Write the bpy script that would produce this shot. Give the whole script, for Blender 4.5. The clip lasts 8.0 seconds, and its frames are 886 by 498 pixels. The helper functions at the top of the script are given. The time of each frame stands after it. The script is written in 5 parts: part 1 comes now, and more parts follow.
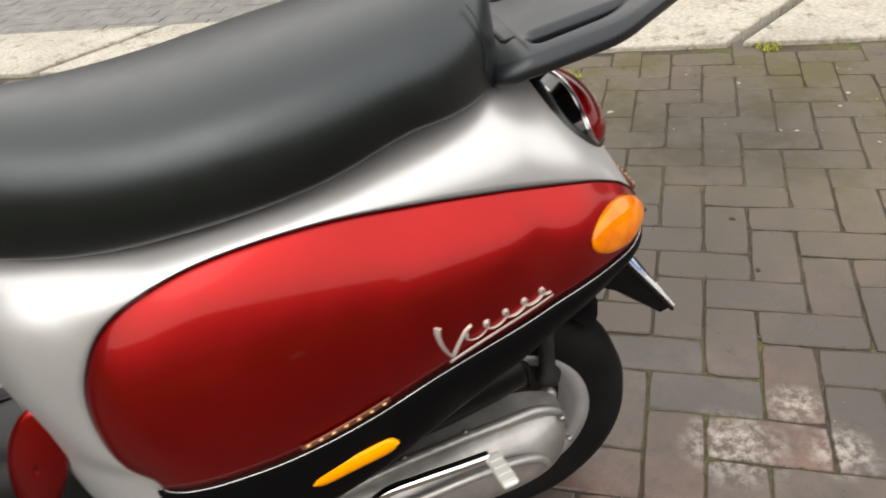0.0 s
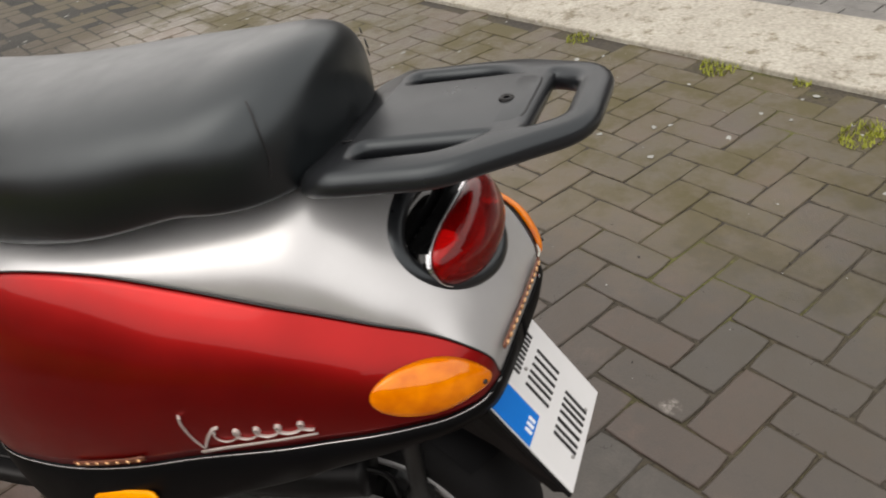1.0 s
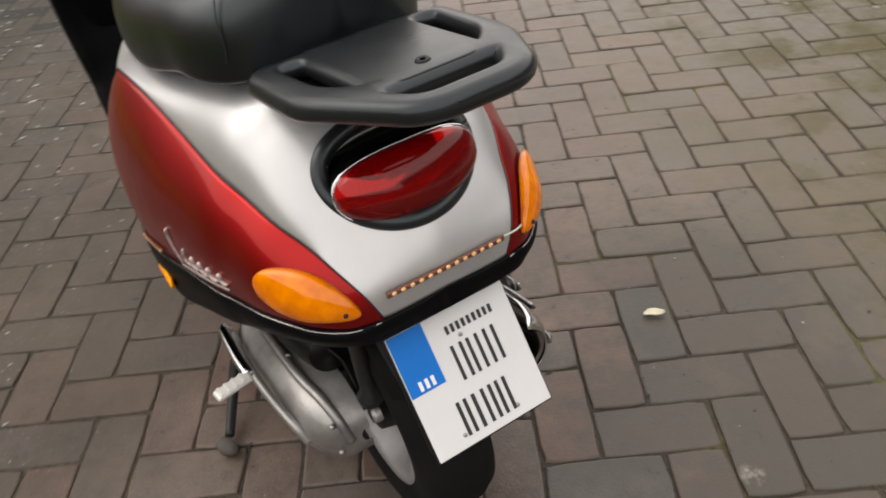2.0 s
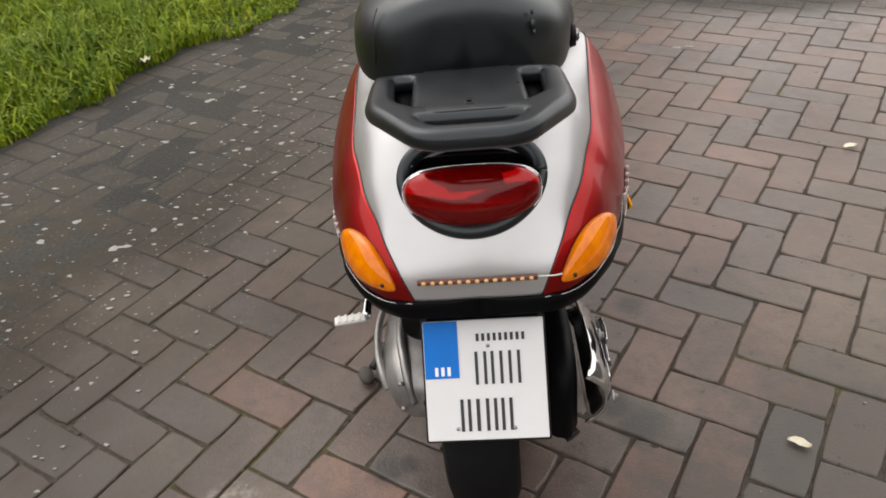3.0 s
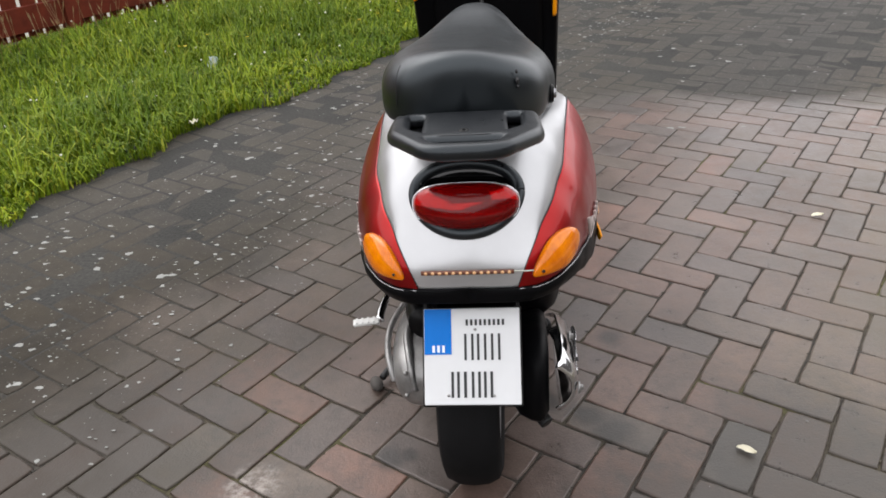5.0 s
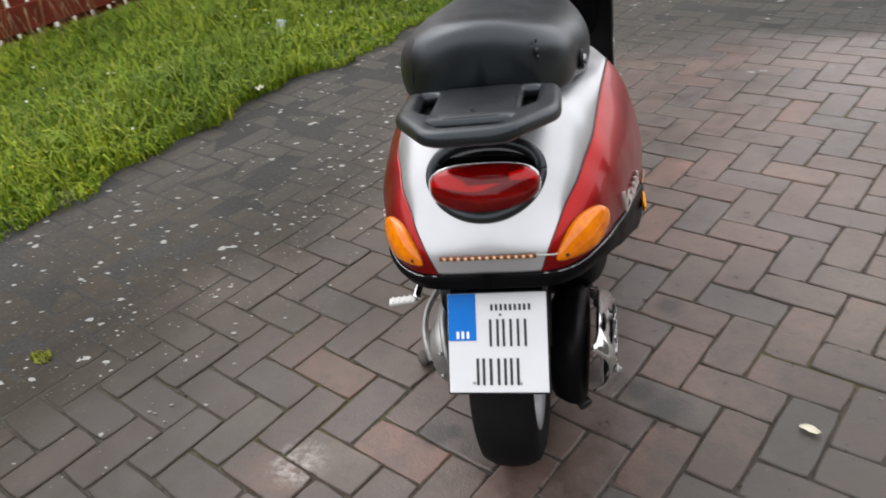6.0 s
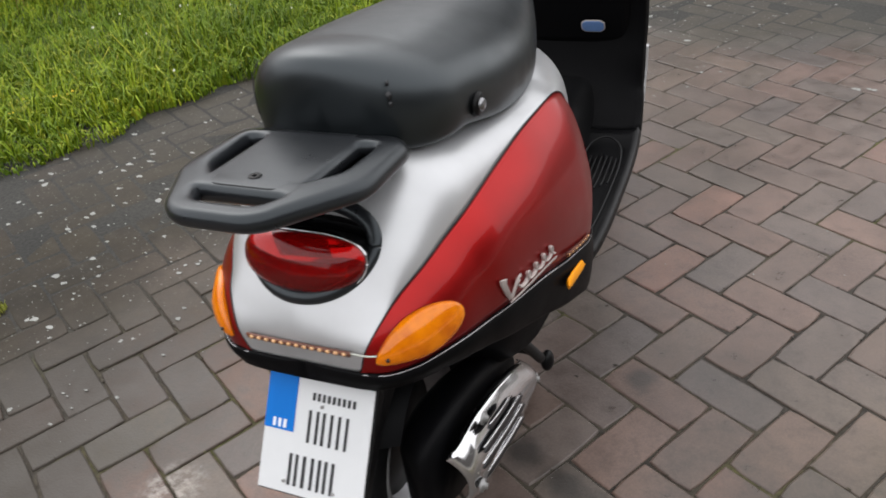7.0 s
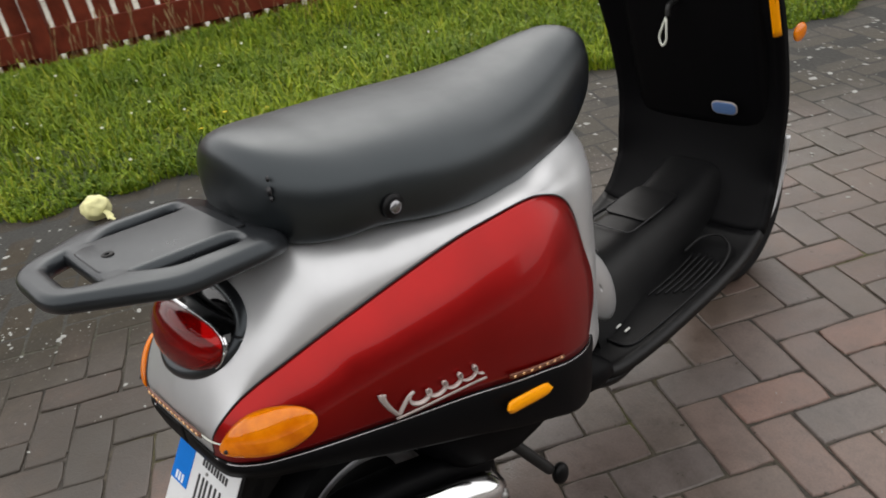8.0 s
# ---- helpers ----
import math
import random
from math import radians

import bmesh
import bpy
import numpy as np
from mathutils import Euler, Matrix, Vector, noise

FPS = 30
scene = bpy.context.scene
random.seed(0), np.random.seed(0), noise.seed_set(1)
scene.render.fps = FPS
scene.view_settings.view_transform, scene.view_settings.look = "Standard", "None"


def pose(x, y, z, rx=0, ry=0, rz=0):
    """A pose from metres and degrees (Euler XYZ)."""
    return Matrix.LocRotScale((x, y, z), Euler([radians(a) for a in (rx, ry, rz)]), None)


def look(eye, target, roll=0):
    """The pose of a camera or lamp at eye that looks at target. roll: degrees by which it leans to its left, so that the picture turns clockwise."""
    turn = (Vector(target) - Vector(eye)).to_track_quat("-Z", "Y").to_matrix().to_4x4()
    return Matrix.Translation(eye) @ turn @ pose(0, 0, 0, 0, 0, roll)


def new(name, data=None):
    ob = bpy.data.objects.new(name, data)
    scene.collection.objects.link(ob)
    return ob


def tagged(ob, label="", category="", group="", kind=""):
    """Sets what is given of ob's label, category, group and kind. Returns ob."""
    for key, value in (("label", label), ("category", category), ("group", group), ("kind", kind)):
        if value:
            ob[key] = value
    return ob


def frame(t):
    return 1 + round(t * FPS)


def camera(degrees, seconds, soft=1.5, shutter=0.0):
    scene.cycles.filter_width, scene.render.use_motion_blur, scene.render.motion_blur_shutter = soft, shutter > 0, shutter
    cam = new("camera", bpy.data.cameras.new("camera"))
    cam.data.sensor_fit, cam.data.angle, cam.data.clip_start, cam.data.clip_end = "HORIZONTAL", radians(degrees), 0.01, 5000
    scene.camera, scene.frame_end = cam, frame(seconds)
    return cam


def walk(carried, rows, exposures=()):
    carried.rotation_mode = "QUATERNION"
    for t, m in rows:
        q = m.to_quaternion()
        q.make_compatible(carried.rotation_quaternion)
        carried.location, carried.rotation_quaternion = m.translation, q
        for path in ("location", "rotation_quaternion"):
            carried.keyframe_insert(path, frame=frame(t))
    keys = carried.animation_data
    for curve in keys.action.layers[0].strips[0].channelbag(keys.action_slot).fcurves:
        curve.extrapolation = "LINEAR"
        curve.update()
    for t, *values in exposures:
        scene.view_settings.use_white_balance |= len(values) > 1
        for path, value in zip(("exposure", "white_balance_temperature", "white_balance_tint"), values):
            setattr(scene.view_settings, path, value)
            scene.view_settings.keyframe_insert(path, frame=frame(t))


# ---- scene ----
cam = camera(59.0, 8.0, soft=1.7, shutter=0.2)
PATH = [
    (0, (-0.883, 0.37, 1.103), (0.761, 0.132, -0.01), -8.7),
    (0.2, (-0.831, 0.247, 1.11), (0.793, 0.087, -0.046), -8.3),
    (0.4, (-0.77, 0.129, 1.115), (0.867, 0.149, -0.034), -9.1),
    (0.5, (-0.745, 0.066, 1.11), (0.899, 0.174, -0.024), -8.3),
    (0.8, (-0.687, -0.128, 1.143), (0.86, 0.372, -0.023), -7.2),
    (1, (-0.639, -0.218, 1.129), (0.849, 0.486, -0.006), -8.1),
    (1.2, (-0.533, -0.307, 1.106), (0.886, 0.464, -0.074), -5.8),
    (1.5, (-0.429, -0.389, 1.121), (0.796, 0.593, -0.118), -7.7),
    (2, (-0.286, -0.588, 1.125), (0.397, 0.808, -0.108), -7.3),
    (2.2, (-0.216, -0.632, 1.139), (0.246, 0.865, -0.073), -6.5),
    (3.3, (0.101, -0.85, 1.178), (-0.194, 0.794, 0.077), -5.1),
    (3.5, (0.11, -0.904, 1.182), (-0.215, 0.761, 0.121), -5.2),
    (4, (0.093, -1.049, 1.203), (-0.153, 0.648, 0.175), -3.3),
    (4.5, (0.106, -1.094, 1.221), (-0.134, 0.643, 0.259), -2.6),
    (4.7, (0.102, -1.09, 1.217), (-0.127, 0.654, 0.265), -2.7),
    (5.8, (0.166, -1.058, 1.229), (-0.123, 0.637, 0.207), -5.9),
    (6, (0.212, -0.994, 1.233), (-0.245, 0.646, 0.184), -8.7),
    (6.2, (0.278, -0.905, 1.235), (-0.309, 0.732, 0.247), -8.9),
    (6.5, (0.388, -0.833, 1.25), (-0.385, 0.747, 0.297), -10.2),
    (7, (0.519, -0.576, 1.215), (-0.238, 0.886, 0.08), -6.7),
    (7.5, (0.683, -0.396, 1.211), (-0.379, 0.9, 0.119), -8.8),
    (8, (0.868, -0.188, 1.221), (-0.499, 0.864, 0.209), -10.0),
]
walk(cam, [(t, look(eye, target, roll)) for t, eye, target, roll in PATH], [(0, 0.47, 7050, 12), (1, 0.08, 7050, 13), (2, 0.1, 7120, 13), (3.5, 0.17, 6750, 13), (4.5, 0.25, 6570, 13), (6.5, 0.26, 6420, 12), (8, 0.06, 6700, 11)])

# ---- light ----
world = bpy.data.worlds.new("sky")
scene.world = world
world.use_nodes = True
wn, wl = world.node_tree.nodes, world.node_tree.links
sky = wn.new("ShaderNodeTexSky")
sky.sky_type, sky.sun_disc = "NISHITA", False
sky.sun_elevation, sky.sun_rotation = radians(48), radians(307)
sky.air_density, sky.dust_density, sky.ozone_density = 1.0, 6.0, 1.0
pale = wn.new("ShaderNodeHueSaturation")
pale.inputs["Saturation"].default_value, pale.inputs["Value"].default_value = 0.25, 1.0
wl.new(sky.outputs[0], pale.inputs["Color"])
# a closed layer of pale cloud over most of the blue
cloud = wn.new("ShaderNodeMix")
cloud.data_type = "RGBA"
cloud.inputs[0].default_value = 0.8
cloud.inputs[7].default_value = (12.9, 13.0, 13.1, 1)
wl.new(pale.outputs[0], cloud.inputs[6])
wl.new(cloud.outputs[2], wn["Background"].inputs["Color"])
wn["Background"].inputs["Strength"].default_value = 0.15
sun = new("sun", bpy.data.lights.new("sun", "SUN"))
sun.data.energy, sun.data.angle, sun.data.color = 0.5, radians(40), (1.0, 0.97, 0.92)
sun.matrix_world = look((-3.2, 2.4, 4.4), (0, 0, 0))


# ---- materials ----
def material(name, base, rough=0.5, metal=0.0, coat=0.0, spec=0.5):
    m = bpy.data.materials.new(name)
    m.use_nodes = True
    b = m.node_tree.nodes["Principled BSDF"]
    b.inputs["Base Color"].default_value = (*base, 1)
    b.inputs["Roughness"].default_value = rough
    b.inputs["Metallic"].default_value = metal
    b.inputs["Coat Weight"].default_value = coat
    b.inputs["Coat Roughness"].default_value = 0.04
    b.inputs["Specular IOR Level"].default_value = spec
    return m


def noise_node(m, scale, detail=4, rough=0.55):
    n = m.node_tree.nodes.new("ShaderNodeTexNoise")
    n.inputs["Scale"].default_value, n.inputs["Detail"].default_value, n.inputs["Roughness"].default_value = scale, detail, rough
    c = m.node_tree.nodes.new("ShaderNodeTexCoord")
    m.node_tree.links.new(c.outputs["Object"], n.inputs["Vector"])
    return n


def ramp(m, source, stops):
    r = m.node_tree.nodes.new("ShaderNodeValToRGB")
    while len(r.color_ramp.elements) < len(stops):
        r.color_ramp.elements.new(0.5)
    for e, (p, c) in zip(r.color_ramp.elements, stops):
        e.position, e.color = p, (*c, 1)
    m.node_tree.links.new(source, r.inputs["Fac"])
    return r


def mix(m, fac, a, b, mode="MIX"):
    n = m.node_tree.nodes.new("ShaderNodeMix")
    n.data_type, n.blend_type = "RGBA", mode
    for sock, v in ((n.inputs[0], fac), (n.inputs[6], a), (n.inputs[7], b)):
        if isinstance(v, bpy.types.NodeSocket):
            m.node_tree.links.new(v, sock)
        elif isinstance(v, tuple):
            sock.default_value = (*v, 1)
        else:
            sock.default_value = v
    return n.outputs[2]


def to(m, source, name):
    m.node_tree.links.new(source, m.node_tree.nodes["Principled BSDF"].inputs[name])


def rough_from(m, n, low, high):
    r = m.node_tree.nodes.new("ShaderNodeMapRange")
    r.inputs["To Min"].default_value, r.inputs["To Max"].default_value = low, high
    r.inputs["From Min"].default_value, r.inputs["From Max"].default_value = 0.3, 0.7
    m.node_tree.links.new(n.outputs["Fac"], r.inputs["Value"])
    to(m, r.outputs[0], "Roughness")


def bump(m, source, strength, distance):
    b = m.node_tree.nodes.new("ShaderNodeBump")
    b.inputs["Strength"].default_value, b.inputs["Distance"].default_value = strength, distance
    m.node_tree.links.new(source, b.inputs["Height"])
    to(m, b.outputs[0], "Normal")
    return b


def worn(name, base, rough, metal=0.0, coat=0.0, grain=400, grain_depth=0.0, dirt=0.15, spec=0.5):
    """A paint, plastic or metal with faint blotches, uneven gloss and fine grain."""
    m = material(name, base, rough, metal, coat, spec)
    n = noise_node(m, 9, 6, 0.6)
    dark = tuple(c * (1 - dirt) for c in base)
    light = tuple(min(1, c * (1 + dirt)) for c in base)
    to(m, ramp(m, n.outputs["Fac"], [(0.3, dark), (0.7, light)]).outputs[0], "Base Color")
    rough_from(m, noise_node(m, 22, 5), max(0.02, rough - 0.03), rough + 0.05)
    if grain_depth:
        bump(m, noise_node(m, grain, 2).outputs["Fac"], 0.4, grain_depth)
    return m


red_paint = worn("red metallic paint", (0.315, 0.0046, 0.0046), 0.37, 0.88, 0.32, dirt=0.08)
red_paint.node_tree.nodes["Principled BSDF"].inputs["Coat Roughness"].default_value = 0.07
silver_paint = worn("silver satin paint", (0.50, 0.505, 0.515), 0.36, 0.60, 0.10, dirt=0.05)
black_plastic = worn("black plastic", (0.003, 0.003, 0.0034), 0.40, spec=0.18, grain=900, grain_depth=0.0002)
gloss_black = worn("glossy black plastic", (0.003, 0.003, 0.0032), 0.06, spec=0.5, dirt=0.1)
rack_plastic = worn("dark grey rack plastic", (0.0095, 0.0102, 0.0118), 0.30, spec=0.5, grain=1200, grain_depth=0.00015, dirt=0.08)
rack_plastic.node_tree.nodes["Principled BSDF"].inputs["Specular Tint"].default_value = (0.84, 0.94, 1.0, 1)
mat_rubber = worn("floor rubber", (0.0036, 0.0036, 0.0040), 0.42, spec=0.24, grain=700, grain_depth=0.0006, dirt=0.4)
vinyl = worn("black seat vinyl", (0.0012, 0.0017, 0.0021), 0.37, coat=0.12, spec=0.66, grain=650, grain_depth=0.00005, dirt=0.05)
vinyl.node_tree.nodes["Principled BSDF"].inputs["Coat Roughness"].default_value = 0.27
vinyl.node_tree.nodes["Principled BSDF"].inputs["Specular Tint"].default_value = (0.84, 0.94, 1.0, 1)
vinyl.node_tree.nodes["Principled BSDF"].inputs["Coat Tint"].default_value = (0.9, 0.96, 1.0, 1)

tyre_rubber = worn("tyre rubber", (0.005, 0.005, 0.0055), 0.75, spec=0.15, grain=500, grain_depth=0.001, dirt=0.4)
alloy = worn("cast alloy", (0.34, 0.335, 0.33), 0.46, 0.8, grain=300, grain_depth=0.001, dirt=0.45)
wheel_grey = worn("wheel paint", (0.33, 0.33, 0.34), 0.45, 0.4, dirt=0.3)
dull_chrome = worn("dull chrome", (0.30, 0.30, 0.31), 0.25, 1.0, dirt=0.3)
chrome = material("chrome", (0.75, 0.75, 0.77), 0.07, 1.0)
steel = worn("polished steel guard", (0.70, 0.70, 0.71), 0.10, 1.0, dirt=0.12)
dark_metal = worn("dark oily metal", (0.018, 0.018, 0.018), 0.5, 0.4, dirt=0.4)
plate_white = worn("plate white", (0.62, 0.63, 0.64), 0.35, dirt=0.04)
plate_blue = worn("plate blue", (0.0, 0.15, 0.55), 0.4, dirt=0.05, spec=0.15)
ink = material("black ink", (0.012, 0.012, 0.014), 0.45)
ink_white = material("white ink", (0.75, 0.78, 0.82), 0.45)
amber = material("amber lens", (0.75, 0.17, 0.0), 0.10, coat=0.3, spec=0.3)
amber.node_tree.nodes["Principled BSDF"].inputs["Transmission Weight"].default_value = 0.05
to(amber, ramp(amber, noise_node(amber, 34, 3).outputs["Fac"], [(0.3, (0.58, 0.125, 0.0)), (0.7, (0.82, 0.23, 0.0))]).outputs[0], "Base Color")
lamp_bowl = worn("lamp bowl", (0.36, 0.36, 0.36), 0.3, 0.6, dirt=0.2)
shield_black = worn("matt black plastic", (0.0025, 0.0025, 0.003), 0.45, grain=900, grain_depth=0.0003, spec=0.07, dirt=0.06)
dusty_rubber = worn("dusty rubber", (0.05, 0.045, 0.04), 0.8, dirt=0.3)
pedal_grey = worn("worn pale metal", (0.55, 0.55, 0.53), 0.4, 0.3, dirt=0.15)
reflector_orange = worn("orange reflector", (0.92, 0.33, 0.0), 0.35, spec=0.2, dirt=0.1)
red_lens = material("red tail lens", (0.40, 0.003, 0.003), 0.12, coat=0.25, spec=0.35)
red_lens.node_tree.nodes["Principled BSDF"].inputs["Transmission Weight"].default_value = 0.75
red_lens.node_tree.nodes["Principled BSDF"].inputs["IOR"].default_value = 1.3
emblem_grey = worn("satin emblem", (0.44, 0.38, 0.36), 0.42, 0.25, dirt=0.08)
led_strip_mat = worn("led strip", (0.14, 0.045, 0.022), 0.3, dirt=0.3)
led_dot = material("led dot", (0.85, 0.5, 0.25), 0.2)
badge_blue = worn("badge blue", (0.12, 0.22, 0.45), 0.3, 0.3)
cord_white = worn("pale cord", (0.6, 0.62, 0.55), 0.6)


# ---- helpers of this scene ----
def part(name, bm, mat, parent=None, label="", smooth=True):
    me = bpy.data.meshes.new(name)
    bmesh.ops.recalc_face_normals(bm, faces=bm.faces)
    for f in bm.faces:
        f.smooth = smooth
    bm.to_mesh(me)
    bm.free()
    me.materials.append(mat)
    ob = new(name, me)
    ob.parent = parent
    return tagged(ob, label)


def rounded(ob, width=0.002, segments=2, angle=35):
    b = ob.modifiers.new("edge", "BEVEL")
    b.width, b.segments, b.limit_method, b.angle_limit = width, segments, "ANGLE", radians(angle)
    w = ob.modifiers.new("shade", "WEIGHTED_NORMAL")
    w.keep_sharp = True
    return ob


def box_bm(size, centre=(0, 0, 0), m=None):
    bm = bmesh.new()
    bmesh.ops.create_cube(bm, size=1, matrix=(m or Matrix()) @ Matrix.Translation(centre) @ Matrix.Diagonal((*size, 1)))
    return bm


def cyl_bm(r, depth, m, segments=32, r2=None):
    bm = bmesh.new()
    bmesh.ops.create_cone(bm, cap_ends=True, segments=segments, radius1=r, radius2=r if r2 is None else r2, depth=depth, matrix=m)
    return bm


def smooth_line(points, n):
    """n points evenly along a Catmull-Rom curve through the given ones."""
    p = np.array(points, float)
    p = np.vstack([2 * p[0] - p[1], p, 2 * p[-1] - p[-2]])
    out = []
    for t in np.linspace(0, len(p) - 3 - 1e-9, n):
        i, f = int(t), t - int(t)
        a, b, c, d = p[i : i + 4]
        out.append(0.5 * (2 * b + (c - a) * f + (2 * a - 5 * b + 4 * c - d) * f**2 + (3 * b - a - 3 * c + d) * f**3))
    return np.array(out)


def sheet_bm(rows, close=False):
    """A surface through rows of points."""
    bm = bmesh.new()
    grid = [[bm.verts.new(p) for p in row] for row in rows]
    for a, b in zip(grid, grid[1:]):
        n = len(a)
        for i in range(n if close else n - 1):
            quad = [a[i], a[(i + 1) % n], b[(i + 1) % n], b[i]]
            bm.faces.new(quad)
    if close:
        bm.faces.new(grid[0])
        bm.faces.new(list(reversed(grid[-1])))
    bmesh.ops.remove_doubles(bm, verts=bm.verts, dist=1e-5)
    return bm


def shell(ob, thickness, offset=-1):
    s = ob.modifiers.new("thickness", "SOLIDIFY")
    s.thickness, s.offset = thickness, offset
    return ob


def tube_bm(points, radius, segments=10, n=None, flat=1.0):
    """A pipe along points; radius a number or one for each end."""
    p = smooth_line(points, n or 6 * len(points))
    r = np.linspace(*(radius if isinstance(radius, tuple) else (radius, radius)), len(p))
    rows, side = [], None
    for i, q in enumerate(p):
        d = Vector(p[min(i + 1, len(p) - 1)] - p[max(i - 1, 0)]).normalized()
        side = (side - d * side.dot(d)).normalized() if side else d.orthogonal().normalized()
        up = d.cross(side)
        rows.append([Vector(q) + float(r[i]) * (math.cos(a) * side + flat * math.sin(a) * up) for a in np.linspace(0, math.tau, segments, endpoint=False)])
    return sheet_bm(rows, close=True)


def lathe_bm(profile, centre, axis="x", segments=48):
    """Turns (radius, along) pairs about an axis."""
    rows = []
    for a in np.linspace(0, math.tau, segments, endpoint=False):
        c, s = math.cos(a), math.sin(a)
        rows.append([Vector(centre) + (Vector((h, r * c, r * s)) if axis == "x" else Vector((r * c, r * s, h)) if axis == "z" else Vector((r * c, h, r * s))) for r, h in profile])
    rows.append(rows[0])
    bm = sheet_bm(rows)
    return bm


def flat_shape_mesh(name, loops, extrude, bevel, resolution=3):
    """A plate with holes: closed outlines in x and y, with rounded edges."""
    cu = bpy.data.curves.new(name, "CURVE")
    cu.dimensions, cu.fill_mode, cu.extrude, cu.bevel_depth, cu.bevel_resolution = "2D", "BOTH", extrude, bevel, resolution
    for loop in loops:
        s = cu.splines.new("POLY")
        s.points.add(len(loop) - 1)
        for q, (x, y) in zip(s.points, loop):
            q.co = (x, y, 0, 1)
        s.use_cyclic_u = True
    tmp = new(name, cu)
    me = bpy.data.meshes.new_from_object(tmp.evaluated_get(bpy.context.evaluated_depsgraph_get()))
    bpy.data.objects.remove(tmp)
    bm = bmesh.new()
    bm.from_mesh(me)
    bmesh.ops.remove_doubles(bm, verts=bm.verts, dist=1e-5)
    return bm


def round_loop(corners, radius, n=6):
    """A closed outline with its corners rounded."""
    out, k = [], len(corners)
    for i in range(k):
        a, b, c = (np.array(corners[(i + j) % k], float) for j in (-1, 0, 1))
        r = radius[i] if isinstance(radius, (list, tuple)) else radius
        p, q = b + (a - b) / np.linalg.norm(a - b) * r, b + (c - b) / np.linalg.norm(c - b) * r
        out += [tuple((1 - t) ** 2 * p + 2 * t * (1 - t) * b + t * t * q) for t in np.linspace(0, 1, n)]
    return out


# ---- plan of the ground: along the drive and across it ----
DRIVE = radians(64.5)
ALONG, ACROSS = Vector((math.cos(DRIVE), math.sin(DRIVE), 0)), Vector((math.sin(DRIVE), -math.cos(DRIVE), 0))
LAWN_EDGE, KERB_EDGE, KERB_BACK, FENCE_LINE = -2.2, 1.92, 2.50, -4.9


def on_plan(n, d, z=0.0):
    return ACROSS * n + ALONG * d + Vector((0, 0, z))


def strip_bm(n0, n1, d0, d1, z, nd=1, nn=1):
    rows = [[on_plan(n, d, z) for n in np.linspace(n0, n1, nn + 1)] for d in np.linspace(d0, d1, nd + 1)]
    return sheet_bm(rows)

# ---- ground ----
tarmac = material("grey tarmac", (0.1, 0.1, 0.1), 0.6)
n1, n2 = noise_node(tarmac, 1.3, 5), noise_node(tarmac, 160, 3)
c1 = ramp(tarmac, n1.outputs["Fac"], [(0.3, (0.06, 0.058, 0.053)), (0.7, (0.10, 0.095, 0.088))])
c2 = ramp(tarmac, n2.outputs["Fac"], [(0.35, (0.6, 0.6, 0.6)), (0.7, (1.15, 1.12, 1.08))])
to(tarmac, mix(tarmac, 1.0, c1.outputs[0], c2.outputs[0], "MULTIPLY"), "Base Color")
bump(tarmac, n2.outputs["Fac"], 0.6, 0.004)
bm = bmesh.new()
bmesh.ops.create_grid(bm, x_segments=1, y_segments=1, size=400, matrix=Matrix.Translation((0, 0, -0.03)))
tagged(part("ground", bm, tarmac), "weathered grey tarmac ground around the driveway", "ground", kind="structure")

concrete = material("pale concrete", (0.5, 0.47, 0.42), 0.75)
n1, n2, n3 = noise_node(concrete, 3, 6, 0.7), noise_node(concrete, 60, 4), noise_node(concrete, 14, 6, 0.7)
c1 = ramp(concrete, n1.outputs["Fac"], [(0.3, (0.28, 0.26, 0.22)), (0.7, (0.40, 0.385, 0.335))])
c2 = ramp(concrete, n2.outputs["Fac"], [(0.3, (0.72, 0.72, 0.7)), (0.65, (1.1, 1.1, 1.1))])
c3 = ramp(concrete, n3.outputs["Fac"], [(0.34, (0.5, 0.46, 0.38)), (0.46, (1, 1, 1))])
to(concrete, mix(concrete, 1.0, mix(concrete, 1.0, c1.outputs[0], c2.outputs[0], "MULTIPLY"), c3.outputs[0], "MULTIPLY"), "Base Color")
bump(concrete, n2.outputs["Fac"], 0.5, 0.003)
kerb = tagged(new("pavement"), "pale concrete kerb strip of long slabs", "kerb", kind="structure")
slab_edges = [-6.3, -3.35, -0.35, 2.65, 5.65, 8.65]
SLANT = -0.62
for a, b in zip(slab_edges, slab_edges[1:]):
    bm = bmesh.new()
    q = [on_plan(n, d) for n, d in ((KERB_EDGE, a + 0.03), (KERB_BACK, a + 0.03 + SLANT * 0.58), (KERB_BACK, b - 0.03 + SLANT * 0.58), (KERB_EDGE, b - 0.03))]
    lo, hi = [bm.verts.new(v + Vector((0, 0, -0.06))) for v in q], [bm.verts.new(v + Vector((0, 0, 0.018))) for v in q]
    bm.faces.new(hi)
    for i in range(4):
        bm.faces.new([lo[i], lo[(i + 1) % 4], hi[(i + 1) % 4], hi[i]])
    rounded(part("slab", bm, concrete, kerb, smooth=False), 0.008, 3)

